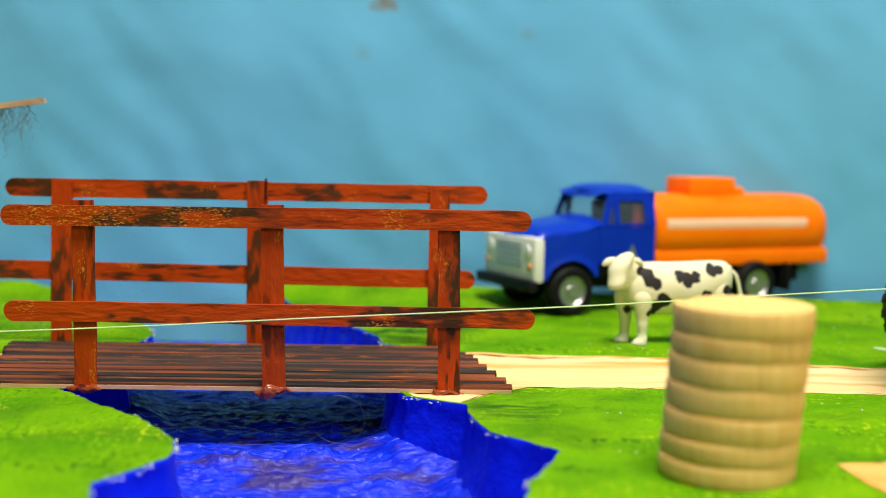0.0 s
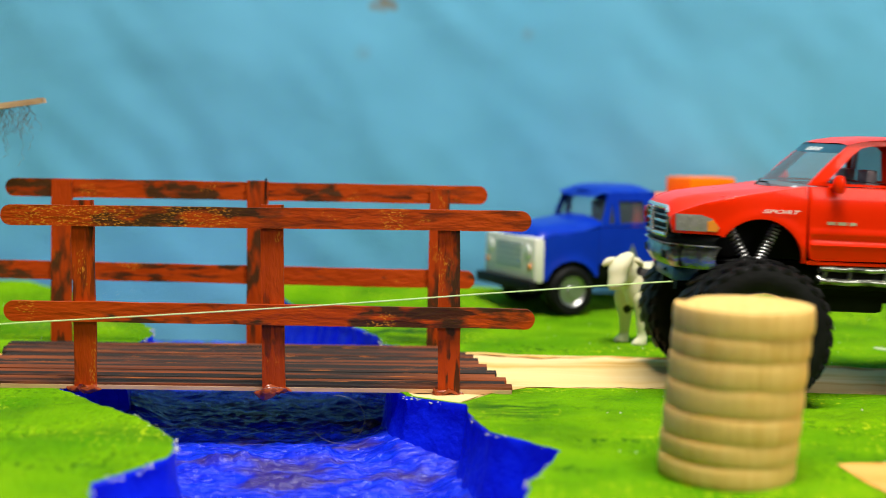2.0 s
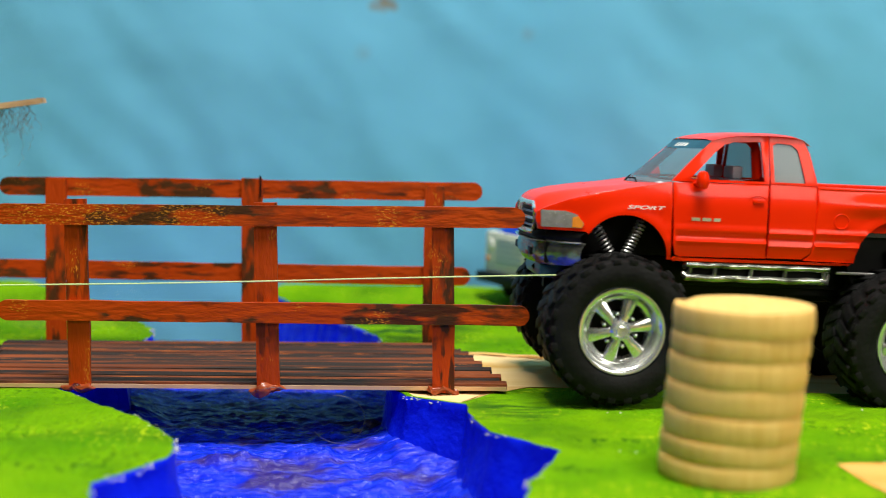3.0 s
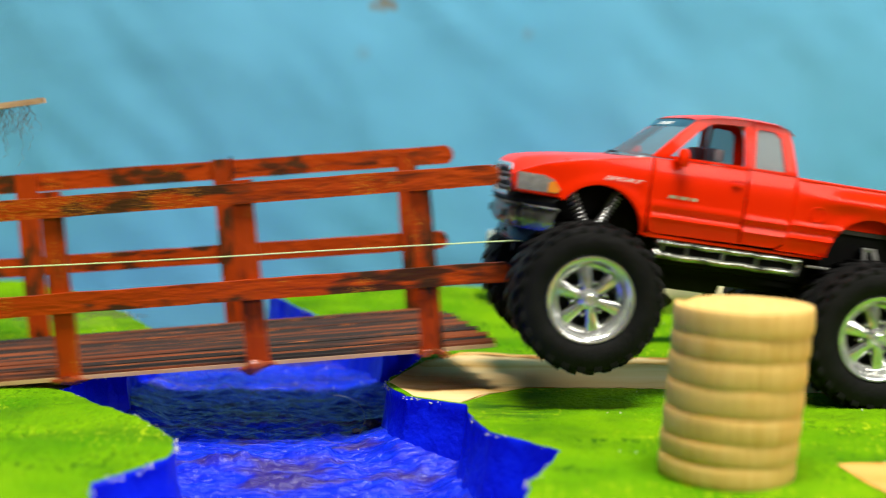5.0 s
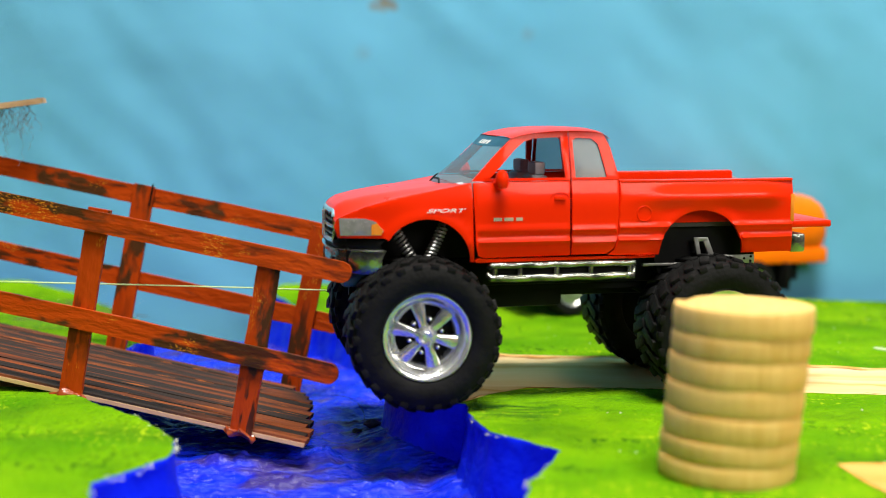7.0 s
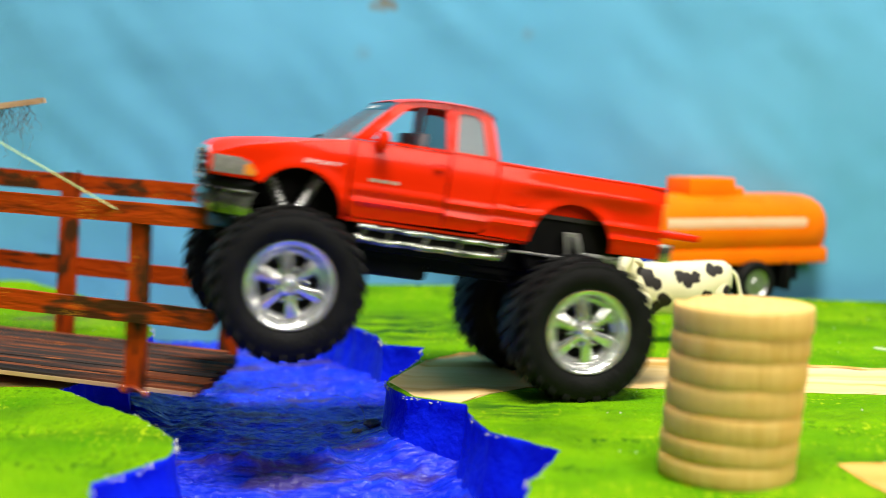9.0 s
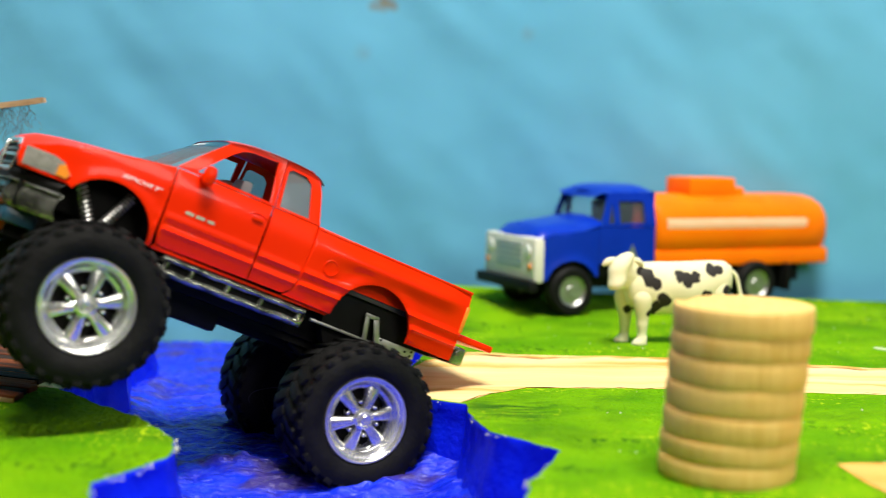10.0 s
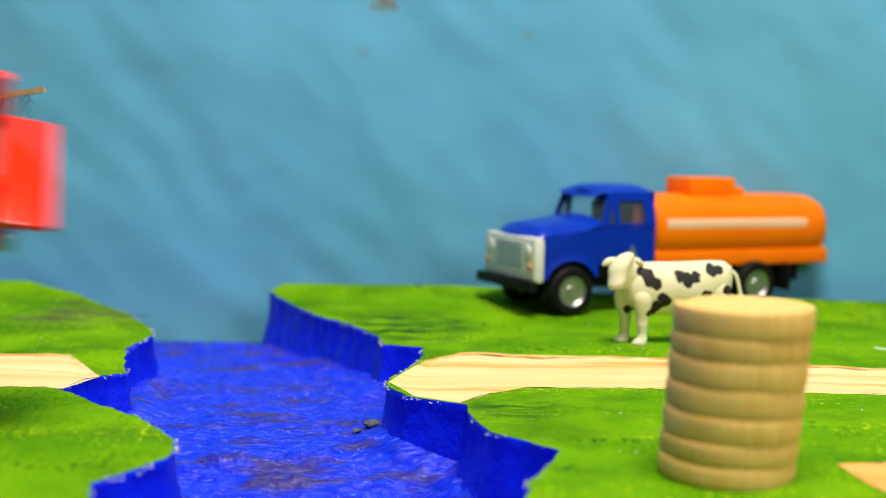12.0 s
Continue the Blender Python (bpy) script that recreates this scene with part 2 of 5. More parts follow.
def step(a, b, x):
    t = min(max((x - a) / (b - a), 0), 1)
    return t * t * (3 - 2 * t)


def inside(p, poly):
    hit = False
    for (x0, y0), (x1, y1) in zip(poly, poly[1:] + poly[:1]):
        if (y0 > p[1]) != (y1 > p[1]) and p[0] < (x1 - x0) * (p[1] - y0) / (y1 - y0) + x0:
            hit = not hit
    return hit


def fill(outer, inner=(), grid=0.004, keep=0.4):
    """Triangles of the plane inside a closed outline, with lines kept as edges and a grid of points between. Returns points and faces."""
    vs, es = [], []
    for loop, closed in [(outer, True)] + list(inner):
        k = len(vs)
        vs += [Vector(p) for p in loop]
        es += [(k + i, k + i + 1) for i in range(len(loop) - 1)] + ([(k + len(loop) - 1, k)] if closed else [])
    edge = np.array([tuple(v) for v in vs])
    xs, ys = edge[:, 0], edge[:, 1]
    for i in range(int((xs.max() - xs.min()) / grid) + 1):
        for j in range(int((ys.max() - ys.min()) / grid) + 1):
            p = (xs.min() + (i + 0.5 * (j % 2)) * grid, ys.min() + j * grid)
            if inside(p, outer) and np.min((xs - p[0]) ** 2 + (ys - p[1]) ** 2) > (grid * keep) ** 2:
                vs.append(Vector(p))
    r = delaunay_2d_cdt(vs, es, [], 1, 1e-7)
    return r[0], r[2]


# ---- the room: an unseen shell, kept dark to hold reflections down ----
bm = bmesh.new()
box(bm, (2.1, -2.0, -0.9), (2.2, 1.5, 0.2))
box(bm, (2.1, -2.0, 1.4), (2.2, 1.5, 1.9))
box(bm, (2.1, -2.0, 0.2), (2.2, -1.3, 1.4))
box(bm, (2.1, 0.1, 0.2), (2.2, 1.5, 1.4))
tagged(part("wall_east", bm, WALLP, smooth=False), "unseen dark wall with an opening, added to limit reflections", "wall", kind="structure")
for nm, lo, hi in (("wall_west", (-2.2, -2.0, -0.9), (-2.1, 1.5, 1.9)), ("wall_south", (-2.1, -2.1, -0.9), (2.1, -2.0, 1.9)), ("wall_north", (-2.1, 1.5, -0.9), (2.1, 1.6, 1.9))):
    tagged(part(nm, box(bmesh.new(), lo, hi), WALLP, smooth=False), "unseen dark wall added to limit reflections", "wall", kind="structure")
tagged(part("ceiling", box(bmesh.new(), (-2.2, -2.1, 1.9), (2.2, 1.6, 2.0)), WALLP, smooth=False), "unseen dark ceiling added to limit reflections", "ceiling", kind="structure")
tagged(part("floor", box(bmesh.new(), (-2.2, -2.1, -1.018), (2.2, 1.6, -0.918)), TABLE, smooth=False), "plain wooden floor", "floor", kind="structure")
table = thing("table", "plain wooden table under the diorama board", "table", Matrix.Translation((0, 0.35, -0.918)))
part("tabletop", box(bmesh.new(), (-0.9, -0.5, 0.82), (0.9, 0.62, 0.86), 0.004), TABLE, table)
for sx in (-0.8, 0.8):
    for sy in (-0.4, 0.5):
        part("leg", box(bmesh.new(), (sx - 0.03, sy - 0.03, 0), (sx + 0.03, sy + 0.03, 0.82), 0.003), TABLE, table)

# ---- diorama board: two grassed slabs with a river between ----
FAR = 0.866
RIGHT_BANK = [(0.02, 0.2), (0.016, 0.3), (0.026, 0.375), (0.030, 0.41), (0.038, 0.436), (0.045, 0.457), (0.034, 0.468), (0.020, 0.482), (0.014, 0.505),
              (0.010, 0.531), (-0.004, 0.540), (-0.016, 0.549), (-0.026, 0.572), (-0.025, 0.588), (-0.016, 0.612), (-0.010, 0.64), (-0.010, 0.668), (-0.032, 0.676),
              (-0.036, 0.70), (-0.060, 0.75), (-0.082, 0.785), (-0.118, 0.842), (-0.112, FAR)]
LEFT_BANK = [(-0.36, FAR), (-0.29, 0.862), (-0.245, 0.83), (-0.203, 0.785), (-0.172, 0.725), (-0.164, 0.696), (-0.170, 0.66), (-0.163, 0.63), (-0.154, 0.60), (-0.165, 0.588), (-0.173, 0.553),
             (-0.147, 0.524), (-0.121, 0.497), (-0.103, 0.47), (-0.097, 0.440), (-0.108, 0.420), (-0.117, 0.408), (-0.112, 0.388), (-0.105, 0.33), (-0.11, 0.2)]


def roughen(line, size, wobble, seed):
    out = []
    for (x0, y0), (x1, y1) in zip(line, line[1:]):
        n = max(1, int(math.hypot(x1 - x0, y1 - y0) / size))
        for i in range(n):
            x, y = x0 + (x1 - x0) * i / n, y0 + (y1 - y0) * i / n
            out.append((x + wobble * noise2(x, y, 130, seed) + 0.4 * wobble * noise2(x, y, 420, seed), y + wobble * noise2(x, y, 130, seed + 7) + 0.4 * wobble * noise2(x, y, 420, seed + 5)))
    return out + [line[-1]]


def height(x, y):
    far = math.exp(-((y - 0.872) / 0.05) ** 2)
    h = 0.0095 * far * (1 - step(0.0, 0.16, x)) + 0.001 * noise2(x, y, 28) + 0.0006 * noise2(x, y, 90, 2)
    h += 0.0022 * math.exp(-((x + 0.01) / 0.045) ** 2 - ((y - 0.74) / 0.06) ** 2) * (1 + noise2(x, y, 90, 4))
    h -= 0.0042 * math.exp(-((x + 0.164) / 0.020) ** 2 - ((y - 0.618) / 0.026) ** 2)
    return h


def off_edge(p, poly):
    best = 1.0
    for (x0, y0), (x1, y1) in zip(poly, poly[1:] + poly[:1]):
        dx, dy = x1 - x0, y1 - y0
        t = min(max(((p[0] - x0) * dx + (p[1] - y0) * dy) / (dx * dx + dy * dy), 0), 1)
        best = min(best, math.hypot(p[0] - x0 - t * dx, p[1] - y0 - t * dy))
    return best


def slab(name, bank, edge, road, label):
    """A slab with a river bank, a bare road set a little lower, and painted sides."""
    river = roughen(bank, 0.0035, 0.0016, 3)
    outline = river + edge
    pts, tris = fill(outline, [(road, True)], 0.005)
    for kind in ("grass", "road"):
        bm = bmesh.new()
        vs = {}
        for t in tris:
            c = [sum(pts[i][k] for i in t) / 3 for k in (0, 1)]
            on = inside(c, road)
            if on != (kind == "road"):
                continue
            f = []
            for i in t:
                if i not in vs:
                    x, y = pts[i]
                    z = height(x, y)
                    if kind == "road":
                        z -= 0.0009 * step(0, 0.003, off_edge((x, y), road))
                    vs[i] = bm.verts.new((x, y, z))
                f.append(vs[i])
            bm.faces.new(f)
        bmesh.ops.recalc_face_normals(bm, faces=bm.faces)
        if sum(f.normal.z for f in bm.faces) < 0:
            bmesh.ops.reverse_faces(bm, faces=bm.faces)
        if kind == "road":
            tagged(part("road_" + name, bm, SAND), "bare pale wooden track with ochre stains", "road", kind="structure")
        else:
            tagged(part("ground_" + name, bm, GRASS), label, "ground", kind="structure")
    bm = bmesh.new()
    rows = []
    levels = (0.0, -0.0012, -0.004, -0.009, -0.016, -0.025, -0.033, -0.0385, -0.044)
    n = len(river)
    for i, (x, y) in enumerate(river):
        a, b = river[max(i - 1, 0)], river[min(i + 1, n - 1)]
        d = Vector((b[1] - a[1], a[0] - b[0])).normalized() * -1
        col = []
        for k, z in enumerate(levels):
            out = 0.0009 * noise.noise(Vector((x * 150, y * 150, z * 120))) + (0.0034 * max(0, k - 2) ** 2 / 9) + (0.0005 if k == 1 else 0)
            top = height(x, y)
            col.append(bm.verts.new((x + d.x * out * (k > 0), y + d.y * out * (k > 0), top - 0.0001 if k == 0 else z + top * (1 - k / 9))))
        rows.append(col)
    for r, s in zip(rows, rows[1:]):
        for k in range(len(levels) - 1):
            bm.faces.new((r[k], s[k], s[k + 1], r[k + 1]))
    bmesh.ops.recalc_face_normals(bm, faces=bm.faces)
    tagged(part("river_bank_" + name, bm, BANK), "glossy blue painted river bank", "river bank", kind="structure")
    # crumbs of bare board where the paint chipped off along the rim
    bm = bmesh.new()
    rnd = random.Random(len(river))
    for i, (x, y) in enumerate(river):
        if 0.38 < y < 0.80 and noise2(x, y, 60, 9) + 0.5 * noise2(x, y, 200, 4) > -0.16:
            for k in range(rnd.choice((0, 3, 5, 8))):
                s = rnd.choice((0.00014, 0.0002, 0.0003, 0.00045, 0.0006))
                top = height(x, y)
                bmesh.ops.create_icosphere(bm, subdivisions=1, radius=s, matrix=Matrix.Translation((x + rnd.uniform(-0.0016, 0.0016), y + rnd.uniform(-0.0016, 0.0016), top - rnd.uniform(-0.0001, 0.0016))) @ Matrix.Diagonal((1.3, 1, 0.6, 1)))
    tagged(part("chipped_rim_" + name, bm, CHIP), "crumbs of bare board on the chipped rim", "rim", kind="stuff")


ROAD_RIGHT = [(-0.0247, 0.577), (-0.012, 0.548), (0.0085, 0.5345), (0.022, 0.553), (0.04, 0.569), (0.10, 0.571), (0.204, 0.562), (0.4195, 0.555), (0.4195, 0.615), (0.226, 0.624), (0.116, 0.649), (0.01, 0.654), (-0.0085, 0.630), (-0.019, 0.601)]
ROAD_LEFT = [(-0.4495, 0.556), (-0.179, 0.556), (-0.1715, 0.5545), (-0.1635, 0.587), (-0.1655, 0.592), (-0.192, 0.636), (-0.4495, 0.636)]
slab("east", RIGHT_BANK, [(0.42, FAR), (0.42, 0.2)], ROAD_RIGHT, "bright green painted board with a textured grassy surface")
slab("west", LEFT_BANK, [(-0.45, 0.2), (-0.45, FAR)], ROAD_LEFT, "bright green painted board with a ragged edge")


LUMPS = ((-0.087, 0.537, 0.017, 0.006, 0.0045), (-0.056, 0.543, 0.010, 0.006, 0.0060), (-0.041, 0.531, 0.011, 0.006, 0.0035), (-0.022, 0.516, 0.008, 0.007, 0.0035), (-0.065, 0.520, 0.014, 0.006, 0.0028), (-0.018, 0.545, 0.009, 0.008, 0.0030))


def bank_near(x, y, line):
    """Distance from a point to an open line."""
    best = 1.0
    for (ax, ay), (bx, by) in zip(line, line[1:]):
        dx, dy = bx - ax, by - ay
        k = min(1, max(0, ((x - ax) * dx + (y - ay) * dy) / (dx * dx + dy * dy + 1e-12)))
        best = min(best, math.hypot(x - ax - k * dx, y - ay - k * dy))
    return best


def bed_z(x, y):
    """Height of the river bed: level under the bridge, falling towards the near end, with dried lumps."""
    z = -0.0355 + 0.0095 * step(0.490, 0.565, y) - 0.0018 * step(0.66, 0.835, y)
    z += 0.0010 * noise2(x, y * 1.8, 38) + 0.0014 * noise2(x, y * 1.6, 110, 3) + 0.0009 * noise2(x, y * 1.4, 280, 5)
    z += 0.0060 * max(1 - step(0.002, 0.024, bank_near(x, y, RIGHT_BANK)), 1 - step(0.002, 0.022, bank_near(x, y, LEFT_BANK))) * (1 - step(0.66, 0.80, y)) * (0.9 + 0.5 * noise2(x, y, 45, 2))
    lump = max(0, noise2(x, y * 1.2, 30, 6) + 0.5 * noise2(x, y * 1.2, 75, 8) - 0.22)
    z += 0.0065 * min(lump, 0.45) * (0.55 + 0.6 * noise2(x, y, 160, 11)) * step(0.45, 0.48, y)
    for cx, cy, rx, ry, h in LUMPS:
        d = ((x - cx) / rx) ** 2 + ((y - cy) / ry) ** 2
        if d < 4:
            z += h * math.exp(-d) * (0.75 + 0.7 * noise2(x, y, 130, 4) + 0.35 * noise2(x, y, 330, 9))
    return z


def bed_point(u, v):
    x, y = -0.26 + 0.34 * u, 0.3 + 0.535 * v
    return x, y, bed_z(x, y)


bm = sheet(bmesh.new(), bed_point, 260, 400)
tagged(part("river_bed", bm, BLUE), "lumpy glossy blue painted river between the banks", "river", kind="structure")
tagged(part("base_board", box(bmesh.new(), (-0.45, 0.2, -0.058), (0.42, 0.840, -0.0465)), RAWWOOD, smooth=False), "plain plywood base board", "board", kind="structure")


def cloth_point(u, v):
    x, z = -1.3 + 2.6 * u, -0.04 + 1.0 * v
    y = 0.905 + 0.004 * noise2(x, z, 5) + 0.006 * math.sin(6 * x + 4 * z) * noise2(x, z, 2.2, 4) + 0.0031 * noise2(x * 1.5 + z * 1.1, z * 0.7 - x * 0.5, 9, 7) + 0.0018 * noise2(x * 1.8 + z * 1.4, z * 0.6 - x * 0.4, 24, 3) + 0.0006 * noise2(x + z * 0.6, z - x * 0.5, 60, 9) + 0.02 * abs(x) ** 2
    return x, y, z


tagged(part("backdrop", sheet(bmesh.new(), cloth_point, 300, 130), CLOTH), "pale blue cloth backdrop with soft creases", "backdrop", kind="structure")

# ---- bridge of craft sticks ----
def stick(bm, length, width, thick, wob=0.0004, seed=0, rounds=(True, True)):
    """A flat stick along x with round ends, its face towards y."""
    out = []
    n = 40
    r = width / 2
    for side in (1, -1):
        for i in range(n + 1):
            k = i / n
            e = r * 1.02
            x = -length / 2 + (e * (1 - math.cos(k * 5 * math.pi / 2)) if k < 0.2 else length - e * (1 - math.cos((1 - k) * 5 * math.pi / 2)) if k > 0.8 else e + (length - 2 * e) * (k - 0.2) / 0.6)
            x = x if side > 0 else -x
            h = r
            for end in (0, 1):
                d = (x + length / 2) if end == 0 else (length / 2 - x)
                if rounds[end] and d < r:
                    h = math.sqrt(max(r * r - (r - d) ** 2, 0))
            out.append((x, side * h + wob * min(1, h / r) * noise2(x * 60, side * 3.1, 1, seed)))
    pts, prev = [], None
    for p in out:
        if prev is None or math.hypot(p[0] - prev[0], p[1] - prev[1]) > 1e-4:
            pts.append(p)
            prev = p
    f = [bm.verts.new((x, -thick / 2, z)) for x, z in pts]
    b = [bm.verts.new((x, thick / 2, z)) for x, z in pts]
    bm.faces.new(f)
    bm.faces.new(b[::-1])
    for i in range(len(pts)):
        j = (i + 1) % len(pts)
        bm.faces.new((f[i], b[i], b[j], f[j]))
    bmesh.ops.recalc_face_normals(bm, faces=bm.faces)
    return bm


BRIDGE0 = pose(-0.08, 0.61, 0)
bridge = thing("bridge", "red-brown painted toy bridge of craft sticks with worn patches", "bridge", BRIDGE0)
for y0, y1, z0, z1, x0, x1, tilt in ((-0.0575, -0.0575, 0.0787, 0.0787, -0.1172, 0.1192, 0.0), (-0.0575, 0, 0.0352, 0, -0.1166, 0.1216, 0.25), (0.062, 0, 0.0842, 0, -0.1568, 0.1037, 0.3), (0.062, 0, 0.0388, 0, -0.172, 0.0975, 0.6)):
    ob = part("rail", stick(bmesh.new(), x1 - x0, 0.0092 if y0 < 0 else 0.0099, 0.0021, seed=z0 * 900), WORN if y0 < 0 and z0 > 0.05 else BROWN, bridge)
    ob.matrix_basis = pose((x0 + x1) / 2, y0, z0, 0, tilt, 0)
for x, y, top, w, lean in ((-0.0812, -0.0552, 0.0855, 0.0098, -0.3), (0.0037, -0.0552, 0.0845, 0.0102, -0.6), (0.0830, -0.0552, 0.0830, 0.0100, -0.6), (-0.1265, 0.0595, 0.0890, 0.0112, 1.2), (-0.0205, 0.0595, 0.0900, 0.0112, 0.4), (0.0775, 0.0595, 0.0865, 0.0108, 0.6)):
    ob = part("post", stick(bmesh.new(), top + 0.001, w, 0.0021, seed=x * 500 + y * 70, rounds=(False, False)), POST, bridge)
    ob.matrix_basis = pose(x, y, (top - 0.001) / 2, 0, -90 + lean, 0)
rnd = random.Random(4)
for i in range(13):
    y = -0.0505 + i * 0.00825
    x1 = 0.1135 - 0.0021 * i + rnd.uniform(-0.0022, 0.0022) - (0.005 if i > 11 else 0)
    x0 = -0.128 - 0.002 * i + rnd.uniform(-0.002, 0.002)
    bm = bmesh.new()
    box(bm, (x0, y - 0.00410, 0.0), (x1, y + 0.00410, 0.0024), 0.00022)
    ob = part("plank", bm, DECK, bridge)
    ob.matrix_basis = pose(0, 0, rnd.uniform(-0.0001, 0.0001), rnd.uniform(-0.6, 0.6), 0, 0)
part("edge_strip", box(bmesh.new(), (-0.12, -0.0552, -0.0002), (0.112, -0.0546, 0.0016)), RAWWOOD, bridge, "bare plywood edge")
for x in (-0.0815, 0.004, 0.083):
    bm = bmesh.new()
    bmesh.ops.create_icosphere(bm, subdivisions=4, radius=1, matrix=Matrix.Translation((x, -0.0568, -0.0002)) @ Matrix.Diagonal((0.0082, 0.0021, 0.0022, 1)))
    for v in bm.verts:
        v.co += 0.0026 * noise.noise_vector(v.co * 190) + 0.0008 * noise.noise_vector(v.co * 520)
    part("glue_blob", bm, GLUE, bridge, "shiny hardened glue")
part("nail", rod(bmesh.new(), (-0.0157, 0.058, 0.080), (-0.0155, 0.058, 0.0915), 0.0005), BLACK, bridge, "thin dark nail")

# ---- stack of turned wooden discs ----
zz = 0.0002
for k in range(7):
    h = (0.0074, 0.0076, 0.0091, 0.0094, 0.0094, 0.0081, 0.0090)[k]
    r = 0.0238 + 0.0004 * (k == 6)
    prof = [(0.0005, 0), (r - 0.0012, 0)] + [(r - 0.0005 * abs(2 * q / 12 - 1) ** 3, 0.0001 + (h - 0.0002) * q / 12) for q in range(13)] + [(r - (0.0026 if k == 6 else 0.0012), h), (r * 0.7, h - 0.0002), (0.0005, h - 0.0002)]
    bm = lathe(bmesh.new(), prof, 72)
    for v in bm.verts:
        v.co += 0.0003 * noise.noise_vector(v.co * 70 + Vector((0, 0, k * 3.1)))
        if k == 6 and v.co.z > h * 0.5:
            v.co.z -= 0.0013 * math.exp(-((v.co.x + 0.0165) / 0.004) ** 2 - ((v.co.y - 0.015) / 0.006) ** 2)
    d = part("wooden_disc", bm, DISC)
    tagged(d, "pale turned wooden disc in a leaning stack on grass", "wooden disc", "stacked wooden discs")
    d.matrix_world = pose(0.1005 + 0.0007 * k, 0.428, zz, 0, 0, 40 * k * (k < 6))
    zz += h

# ---- red pickup ----
def hw(x, z):
    """Half the width of the pickup's body at x along it and height z."""
    w = 0.0376 - 0.0075 * max(0, (-0.008 - x) / 0.03) ** 2 - 0.0010 * max(0, (x - 0.15) / 0.02) ** 2
    w -= 0.0022 * max(0, (z - 0.086) / 0.012) ** 2 + 0.0016 * max(0, (0.072 - z) / 0.009) ** 2
    w += (0.0010 * math.exp(-((z - 0.0768) / 0.0007) ** 2) + 0.0010 * math.exp(-((z - 0.0714) / 0.0007) ** 2) - 0.0005 * math.exp(-((z - 0.0741) / 0.0012) ** 2)) * step(0.018, 0.026, x)
    for cx, cz, r in ((0.0015, 0.0625, 0.0205), (0.1252, 0.0635, 0.0212)):
        d = math.hypot(x - cx, z - cz) - r
        if z > cz:
            w += 0.0007 * math.exp(-(d / 0.0030) ** 2)
    w += 0.0020 * math.exp(-((z - 0.0900) / 0.0035) ** 2) * step(0.085, 0.12, x) * (1 - step(0.155, 0.168, x))
    return w


def cw(x, z):
    return 0.0358 - 0.0058 * step(0.096, 0.121, z) - 0.0012 * max(0, (0.035 - x) / 0.015)


def panel(bm, outline, side, width, holes=(), lip=0.0016, grid=0.0014):
    pts, tris = fill(outline, [(h, True) for h in holes], grid)
    vs = {}
    for t in tris:
        c = [sum(pts[i][k] for i in t) / 3 for k in (0, 1)]
        if any(inside(c, h) for h in holes) or not inside(c, outline):
            continue
        f = []
        for i in t:
            if i not in vs:
                x, z = pts[i]
                vs[i] = bm.verts.new((x, side * width(x, z), z))
            f.append(vs[i])
        bm.faces.new(f)
    bmesh.ops.recalc_face_normals(bm, faces=bm.faces)
    if sum(f.normal.y for f in bm.faces) * side < 0:
        bmesh.ops.reverse_faces(bm, faces=bm.faces)
    rim = [e for e in bm.edges if e.is_boundary]
    r = bmesh.ops.extrude_edge_only(bm, edges=rim)
    for v in r["geom"]:
        if isinstance(v, bmesh.types.BMVert):
            v.co.y -= side * lip
    return bm


def arc(cx, cz, rx, rz, a0, a1, n):
    return [(cx + rx * math.cos(radians(a0 + (a1 - a0) * i / n)), cz + rz * math.sin(radians(a0 + (a1 - a0) * i / n))) for i in range(n + 1)]


def tube(bm, pts, r, seg=6):
    rings = []
    for i, p in enumerate(pts):
        d = (Vector(pts[min(i + 1, len(pts) - 1)]) - Vector(pts[max(i - 1, 0)])).normalized()
        q = d.to_track_quat("Z", "Y").to_matrix()
        rings.append([bm.verts.new(Vector(p) + q @ Vector((r * math.cos(2 * math.pi * k / seg), r * math.sin(2 * math.pi * k / seg), 0))) for k in range(seg)])
    for a, b in zip(rings, rings[1:]):
        for k in range(seg):
            bm.faces.new((a[k], a[(k + 1) % seg], b[(k + 1) % seg], b[k]))
    for ring in (rings[0], rings[-1]):
        bm.faces.new(ring)
    bmesh.ops.recalc_face_normals(bm, faces=bm.faces)
    return bm


def coil(p, q, r, wire, turns):
    p, q = Vector(p), Vector(q)
    rot = (q - p).to_track_quat("Z", "Y").to_matrix()
    n = int(turns * 12)
    return tube(bmesh.new(), [p + rot @ Vector((r * math.cos(2 * math.pi * turns * i / n), r * math.sin(2 * math.pi * turns * i / n), (q - p).length * i / n)) for i in range(n + 1)], wire, 5)


HEADGLASS = material("lamp_lens", (0.30, 0.29, 0.25), (0.42, 0.40, 0.36), 0.25, metal=0.3, scale=350)
AMBER = material("amber_lens", (0.8, 0.22, 0.02), (0.9, 0.3, 0.03), 0.2, scale=200)
GREY = material("grey_plastic", (0.50, 0.51, 0.57), (0.56, 0.57, 0.63), 0.6, scale=100)
STEEL = material("dull_steel", (0.45, 0.45, 0.44), (0.35, 0.35, 0.34), 0.4, metal=0.9, scale=200)
WINDOW = glass("clear_window", (0.13, 0.15, 0.16), 0.06, 0.66)
# grey tint and high alpha stand in for a milky reflection on the glass
DARKGLASS = glass("milky_reflection_glass", (0.17, 0.185, 0.19), 0.22, 0.68)
BANDBLUE = material("band_blue", (0.01, 0.05, 0.09), (0.02, 0.07, 0.11), 0.3, scale=60)
WHITE = material("white_paint", (0.8, 0.79, 0.74), (0.75, 0.74, 0.7), 0.45, scale=90)
